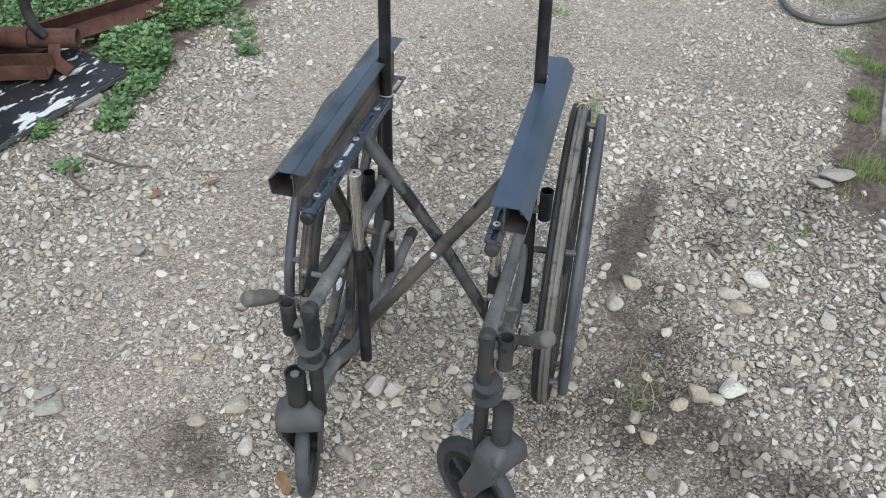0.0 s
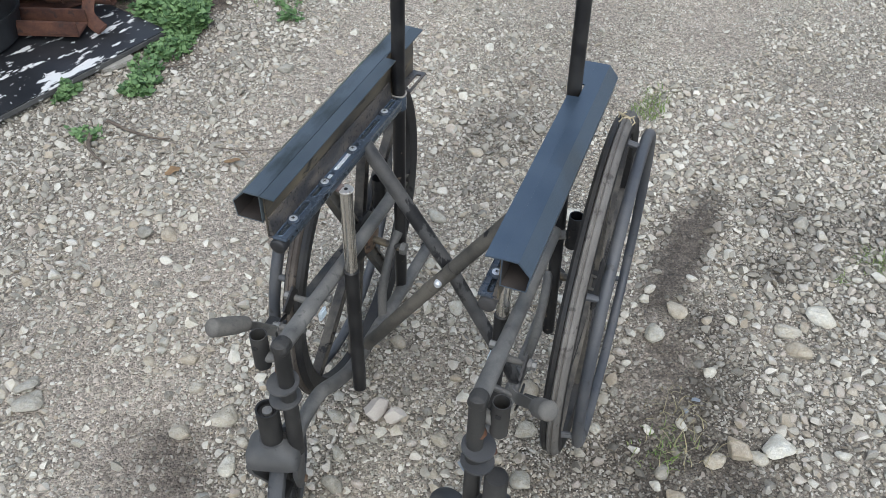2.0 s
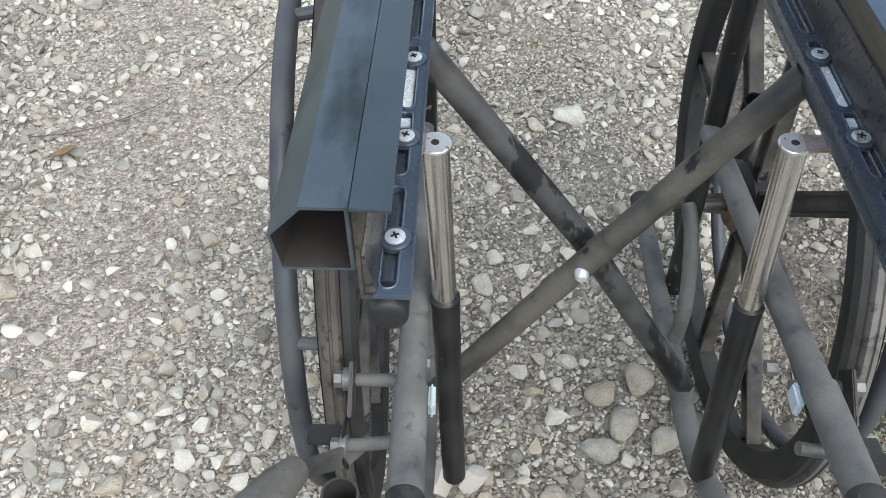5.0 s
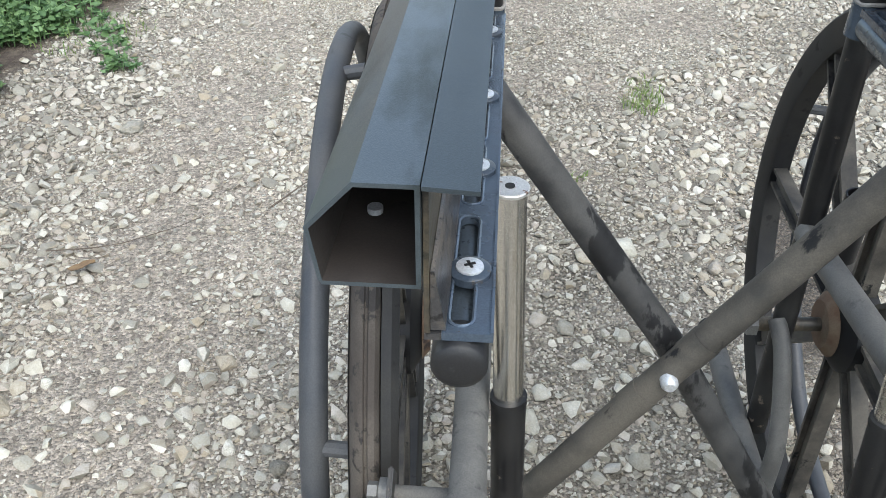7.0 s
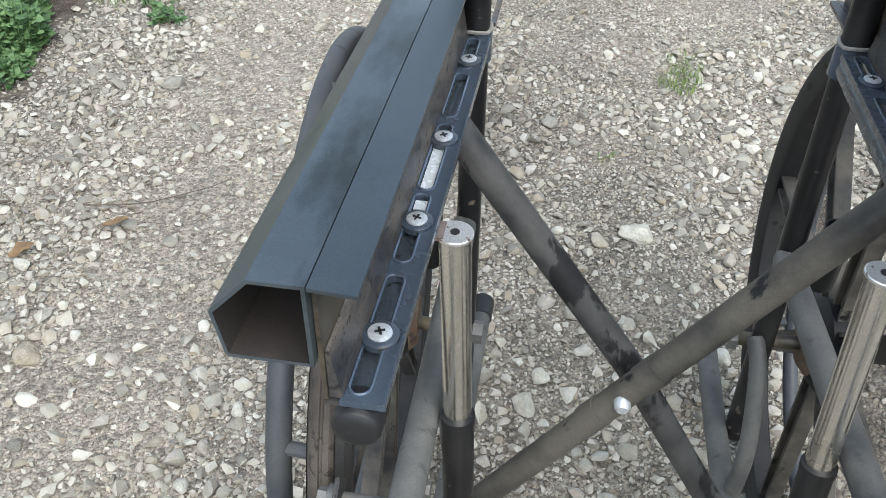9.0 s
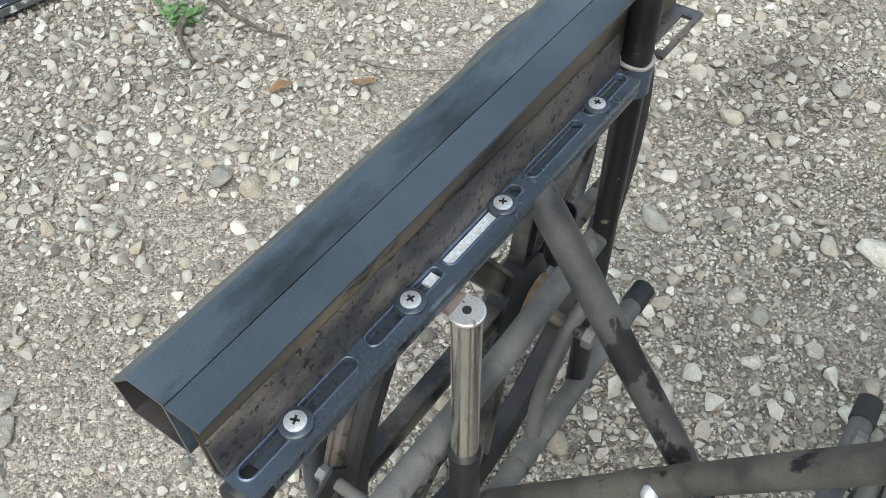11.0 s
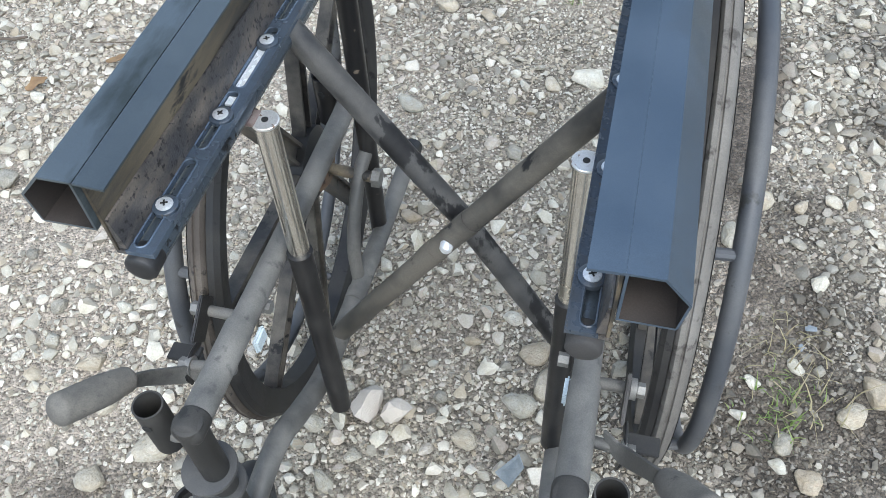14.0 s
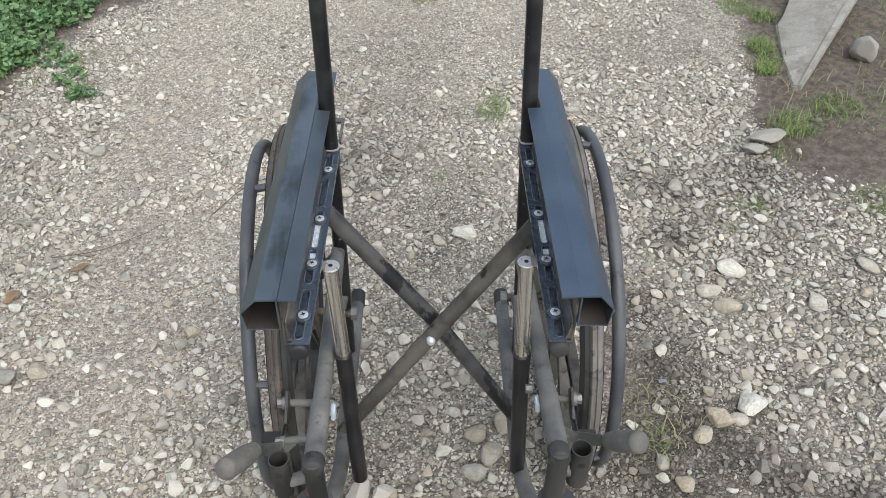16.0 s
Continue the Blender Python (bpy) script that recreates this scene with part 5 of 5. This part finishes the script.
def make_board():
    """A weathered board lying on the ground, its black coat peeling to white."""
    m = pose(-1.407, 0.985, 0.012, 0, 0, -99.8)
    b = thing("board", m, "black painted board, peeling to white, lying on the ground", "board")
    bm = bmesh.new()
    block(bm, (0.0, -0.70, 0.006), (0.95, -0.014, 0.018), 0.002)
    part("panel", bm, M_BOARD, b)
    bm = bmesh.new()
    block(bm, (0.0, -0.0137, 0.003), (0.952, -0.008, 0.0172), 0.001)
    part("edge_strip", bm, M_EDGE, b, "weathered grey wooden edge strip")
    t = thing("grey_tile", pose(-1.443, 0.785, 0.0, 0, 0, -99.8), "pale grey broken slab under the board edge", "slab")
    bm = bmesh.new()
    add(bm, [(-0.06, -0.05, 0), (0.055, -0.05, 0), (0.062, 0.006, 0), (-0.045, 0.024, 0), (-0.06, -0.05, 0.015), (0.055, -0.05, 0.015), (0.062, 0.006, 0.015), (-0.045, 0.024, 0.015)],
        [(3, 2, 1, 0), (4, 5, 6, 7), (0, 1, 5, 4), (1, 2, 6, 5), (2, 3, 7, 6), (3, 0, 4, 7)])
    bmesh.ops.bevel(bm, geom=bm.edges[:], offset=0.003, segments=2, affect="EDGES")
    part("slab", bm, M_CONCRETE, t)


def angle_bar(name, a, b, w, t, roll, label):
    """A rolled steel angle from a to b."""
    A, B = Vector(a), Vector(b)
    e = thing(name, None, label, "scrap metal", "rusty scrap on the board")
    d = (B - A)
    q = d.to_track_quat("Y", "Z").to_matrix().to_4x4()
    m = Matrix.Translation(A) @ q @ Matrix.Rotation(radians(roll), 4, "Y")
    bm = bmesh.new()
    L = d.length
    out = [(0, 0), (w, 0), (w, t), (t, t), (t, w), (0, w)]
    prism(bm, out, lambda u, v: m @ Vector((u, 0, v)), lambda u, v: m @ Vector((u, L, v)))
    part("bar", bm, M_RUST, e)
    return e


def make_scrap():
    angle_bar("rusty_angle", (-2.05, 0.62, 0.052), (-1.585, 1.42, 0.075), 0.07, 0.008, 30, "long rusty red-brown angle iron lying across the board")
    e = thing("rusty_pipe", None, "short thick rusty pipe lying on the scrap", "scrap metal", "rusty scrap on the board")
    bm = bmesh.new()
    tube(bm, [(-1.95, 0.845, 0.115), (-1.61, 0.985, 0.105)], 0.033, 20, hollow=0.004)
    part("pipe", bm, M_RUST, e)
    bm = bmesh.new()
    tube(bm, [(-1.80, 0.90, 0.112), (-1.75, 0.92, 0.110)], 0.037, 20)
    part("socket_ring", bm, M_RUST, e)
    e = thing("rusty_channel", None, "rusty channel iron offcut on the board", "scrap metal", "rusty scrap on the board")
    for name, lo, hi in (("web", (-0.16, -0.045, 0), (0.10, 0.045, 0.007)), ("side", (-0.16, -0.045, 0.0075), (0.10, -0.037, 0.05)), ("side", (-0.16, 0.037, 0.0075), (0.10, 0.045, 0.05))):
        bm = bmesh.new()
        block(bm, lo, hi, 0.002, pose(-1.71, 0.80, 0.048, 0, 0, 24))
        part(name, bm, M_RUST, e)
    e = thing("rusty_strip", None, "bent rusty flat strip sticking out over the board", "scrap metal", "rusty scrap on the board")
    bm = bmesh.new()
    tube(bm, glide([(-1.665, 0.93, 0.10), (-1.655, 0.905, 0.066), (-1.62, 0.885, 0.055), (-1.565, 0.865, 0.052)], 5), 0.005, 8, flat=4.2)
    part("strip", bm, M_RUST, e)
    e = thing("bent_pipe", None, "black bent pipe rising from the rusty scrap", "pipe")
    bm = bmesh.new()
    tube(bm, glide([(-1.690, 0.925, 0.128), (-1.706, 0.918, 0.150), (-1.716, 0.915, 0.175), (-1.721, 0.915, 0.205), (-1.722, 0.915, 0.235), (-1.715, 0.92, 0.29), (-1.68, 0.94, 0.35)], 6), 0.0175, 14)
    part("bend", bm, M_DARKTUBE, e)


def make_drum():
    e = thing("black_tub", pose(-1.945, 0.64, 0.030, 0, 0, 0), "matt black plastic tub with white paint specks, on the board", "tub")
    bm = bmesh.new()
    revolve(bm, [(0.0, 0.02), (0.0, 0.175), (0.012, 0.19), (0.10, 0.205), (0.20, 0.215), (0.212, 0.225), (0.224, 0.225), (0.226, 0.21), (0.20, 0.207), (0.012, 0.18), (0.008, 0.02)],
            lambda x, y, z: (y, z, x), 48)
    part("body", bm, M_TUB, e)
    bm = bmesh.new()
    revolve(bm, [(0.095, 0.2035), (0.095, 0.209), (0.108, 0.2105), (0.108, 0.2045)], lambda x, y, z: (y, z, x), 48)
    part("band", bm, M_TUB, e)


def make_hose():
    e = thing("hose", None, "old grey hose lying in a loop on the gravel", "hose")
    bm = bmesh.new()
    tube(bm, glide([(0.66, 2.75, 0.012), (0.62, 2.56, 0.012), (0.635, 2.40, 0.012), (0.70, 2.30, 0.012), (0.82, 2.285, 0.013), (0.95, 2.36, 0.016), (1.08, 2.45, 0.02), (1.35, 2.50, 0.014), (1.7, 2.75, 0.012)], 8), 0.0108, 12)
    part("pipe", bm, M_HOSE, e)


def make_concrete():
    e = thing("concrete_slab", None, "weathered grey concrete slab lying tilted on the soil", "slab")
    bm = bmesh.new()
    # it lies on its one edge, the other edge raised, a corner pointing at the track
    outline = [(0.966, 1.508), (0.984, 1.500), (1.241, 1.954), (1.40, 2.235), (1.16, 2.315), (1.078, 2.065), (1.040, 1.957), (0.996, 1.888), (0.976, 1.68)]
    def top(x, y):
        return 0.006 + 0.307 * (x - 0.975) - 0.0038 * (y - 1.504)
    prism(bm, outline, lambda x, y: (x - 0.004, y, top(x, y) - 0.034), lambda x, y: (x, y, top(x, y)))
    bmesh.ops.bevel(bm, geom=bm.edges[:], offset=0.004, segments=2, affect="EDGES")
    part("slab", bm, M_CONCRETE, e)
    bm = bmesh.new()
    prism(bm, [(0.978, 1.501), (0.990, 1.496), (1.253, 1.952), (1.412, 2.232), (1.385, 2.235), (1.226, 1.957)], lambda x, y: (x, y, top(x, y) - 0.030), lambda x, y: (x, y, top(x, y) + 0.004))
    bmesh.ops.bevel(bm, geom=bm.edges[:], offset=0.002, segments=1, affect="EDGES")
    part("rim", bm, M_FLAT, e, "darker worn rim along one edge")
    pts, fs = stone_shape(3, 311, 0.3)
    for name, mm, lab in (("rubble_stone", pose(1.235, 1.715, 0.030, 25, -30, 10) @ Matrix.Diagonal((0.050, 0.045, 0.062, 1)), "grey angular rubble stone on dark soil"),
                          ("flat_stone", pose(0.838, 1.215, 0.014, 2, -3, 20) @ Matrix.Diagonal((0.062, 0.030, 0.013, 1)), "flat pale stone at the grass edge"),
                          ("flat_stone", pose(0.79, 1.155, 0.011, -3, 3, 10) @ Matrix.Diagonal((0.042, 0.024, 0.012, 1)), "flat pale stone at the grass edge")):
        ob = part(name, (pts.tolist(), fs.tolist()), M_FLAT)
        ob.matrix_world = mm
        tagged(ob, lab, "stone")


def make_litter():
    rng = random.Random(12)
    for pts, r in (([(-1.37, 0.80), (-1.31, 0.83), (-1.25, 0.88)], 0.004), ([(-1.27, 0.535), (-1.19, 0.52), (-1.11, 0.525), (-1.06, 0.54)], 0.005), ([(-1.265, 0.46), (-1.24, 0.425), (-1.20, 0.395), (-1.155, 0.377)], 0.006),
                   ([(-0.93, 0.564), (-0.84, 0.60), (-0.752, 0.66), (-0.70, 0.72)], 0.0012), ([(-0.60, 0.76), (-0.55, 0.86), (-0.48, 0.92)], 0.0016)):
        e = thing("twig", None, "thin dry brown twig lying on the gravel", "twig", "twigs on the gravel")
        bm = bmesh.new()
        line = glide([(x + rng.uniform(-0.006, 0.006), y + rng.uniform(-0.006, 0.006), 0.008 + 0.004 * rng.random()) for x, y in pts], 5)
        line = [p + Vector((rng.uniform(-0.0015, 0.0015), rng.uniform(-0.0015, 0.0015), 0)) for p in line]
        tube(bm, line, [r * (1.1 - 0.65 * k / (len(line) - 1)) * rng.uniform(0.8, 1.15) for k in range(len(line))], 8)
        part("stick", bm, M_TWIG, e)
    for x, y, L, turn, lab in ((-0.853, 0.534, 0.023, 20, "dry yellow-brown leaf"), (-0.965, 0.432, 0.023, 70, "dry brown curled leaf"), (-0.205, -0.29, 0.026, 130, "dry orange-brown leaf")):
        e = thing("dead_leaf", pose(x, y, 0.013, rng.uniform(-10, 10), rng.uniform(-10, 10), turn), lab + " lying on the gravel", "leaf", "dead leaves on the gravel")
        bm = bmesh.new()
        rows = []
        for i in range(7):
            t = i / 6
            w = 0.62 * L * math.sin(math.pi * min(1, t * 0.92 + 0.06)) ** 0.7
            z = 0.003 * math.sin(t * 5 + x * 40)
            rows.append([(L * (2 * t - 1), -w * rng.uniform(0.6, 1.05), z + 0.003 * rng.random()), (L * (2 * t - 1), 0, z), (L * (2 * t - 1), w * rng.uniform(0.55, 1.05), z + 0.005 * rng.random())])
        V = [p for r in rows for p in r]
        V += [(a, b, c - 0.0008) for a, b, c in V]
        n = 21
        F = []
        for i in range(6):
            for k in range(2):
                q = i * 3 + k
                F += [(q, q + 1, q + 4, q + 3), (n + q, n + q + 3, n + q + 4, n + q + 1)]
        add(bm, V, F)
        part("blade", bm, M_DEADLEAF, e)
    e = thing("plastic_scrap", pose(0.085, -0.035, 0.02, 20, -55, 40), "torn blue-grey plastic scrap on the gravel", "scrap")
    bm = bmesh.new()
    add(bm, [(-0.02, -0.012, 0), (0.025, -0.008, 0.004), (0.03, 0.01, 0), (-0.018, 0.014, 0.004), (-0.02, -0.012, 0.0015), (0.025, -0.008, 0.0055), (0.03, 0.01, 0.0015), (-0.018, 0.014, 0.0055)],
        [(3, 2, 1, 0), (4, 5, 6, 7), (0, 1, 5, 4), (1, 2, 6, 5), (2, 3, 7, 6), (3, 0, 4, 7)])
    part("sheet", bm, M_SCRAP, e)
    for x, y, k, turn in ((0.436, 0.306, 0.0075, 20), (0.425, 0.270, 0.0055, 75)):
        e = thing("plastic_shard", pose(x, y, 0.012, rng.uniform(-25, 25), rng.uniform(-25, 25), turn), "small pale blue plastic shard among the gravel", "scrap", "plastic shards in the gravel")
        bm = bmesh.new()
        prism(bm, [(-1.2 * k, -0.6 * k), (0.9 * k, -0.9 * k), (1.3 * k, 0.2 * k), (0.1 * k, 0.9 * k), (-0.9 * k, 0.5 * k)], lambda u, v: (u, v, 0.0), lambda u, v: (u, v, 0.0016))
        part("chip", bm, M_SCRAP, e)


make_board()
make_scrap()
make_drum()
make_hose()
make_concrete()
make_litter()
make_stones()
scatter_gravel("gravel", 46000, 0.0088, 0.0160, 18, True, 1, 0.86, lambda x, y: coarse_at(x, y), "loose pale limestone gravel on sandy ground")
scatter_gravel("small_gravel", 260000, 0.0050, 0.0088, 15, True, 3, 0.80, lambda x, y: 0.06 + 0.94 * coarse_at(x, y) ** 1.3, "small pale limestone gravel between larger stones")
scatter_gravel("fine_gravel", 560000, 0.0024, 0.0050, 8, False, 2, 0.42, lambda x, y: (1 - 0.8 * bare_at(x, y)) ** 1.5, "fine crushed pale gravel chips pressed into the sand")
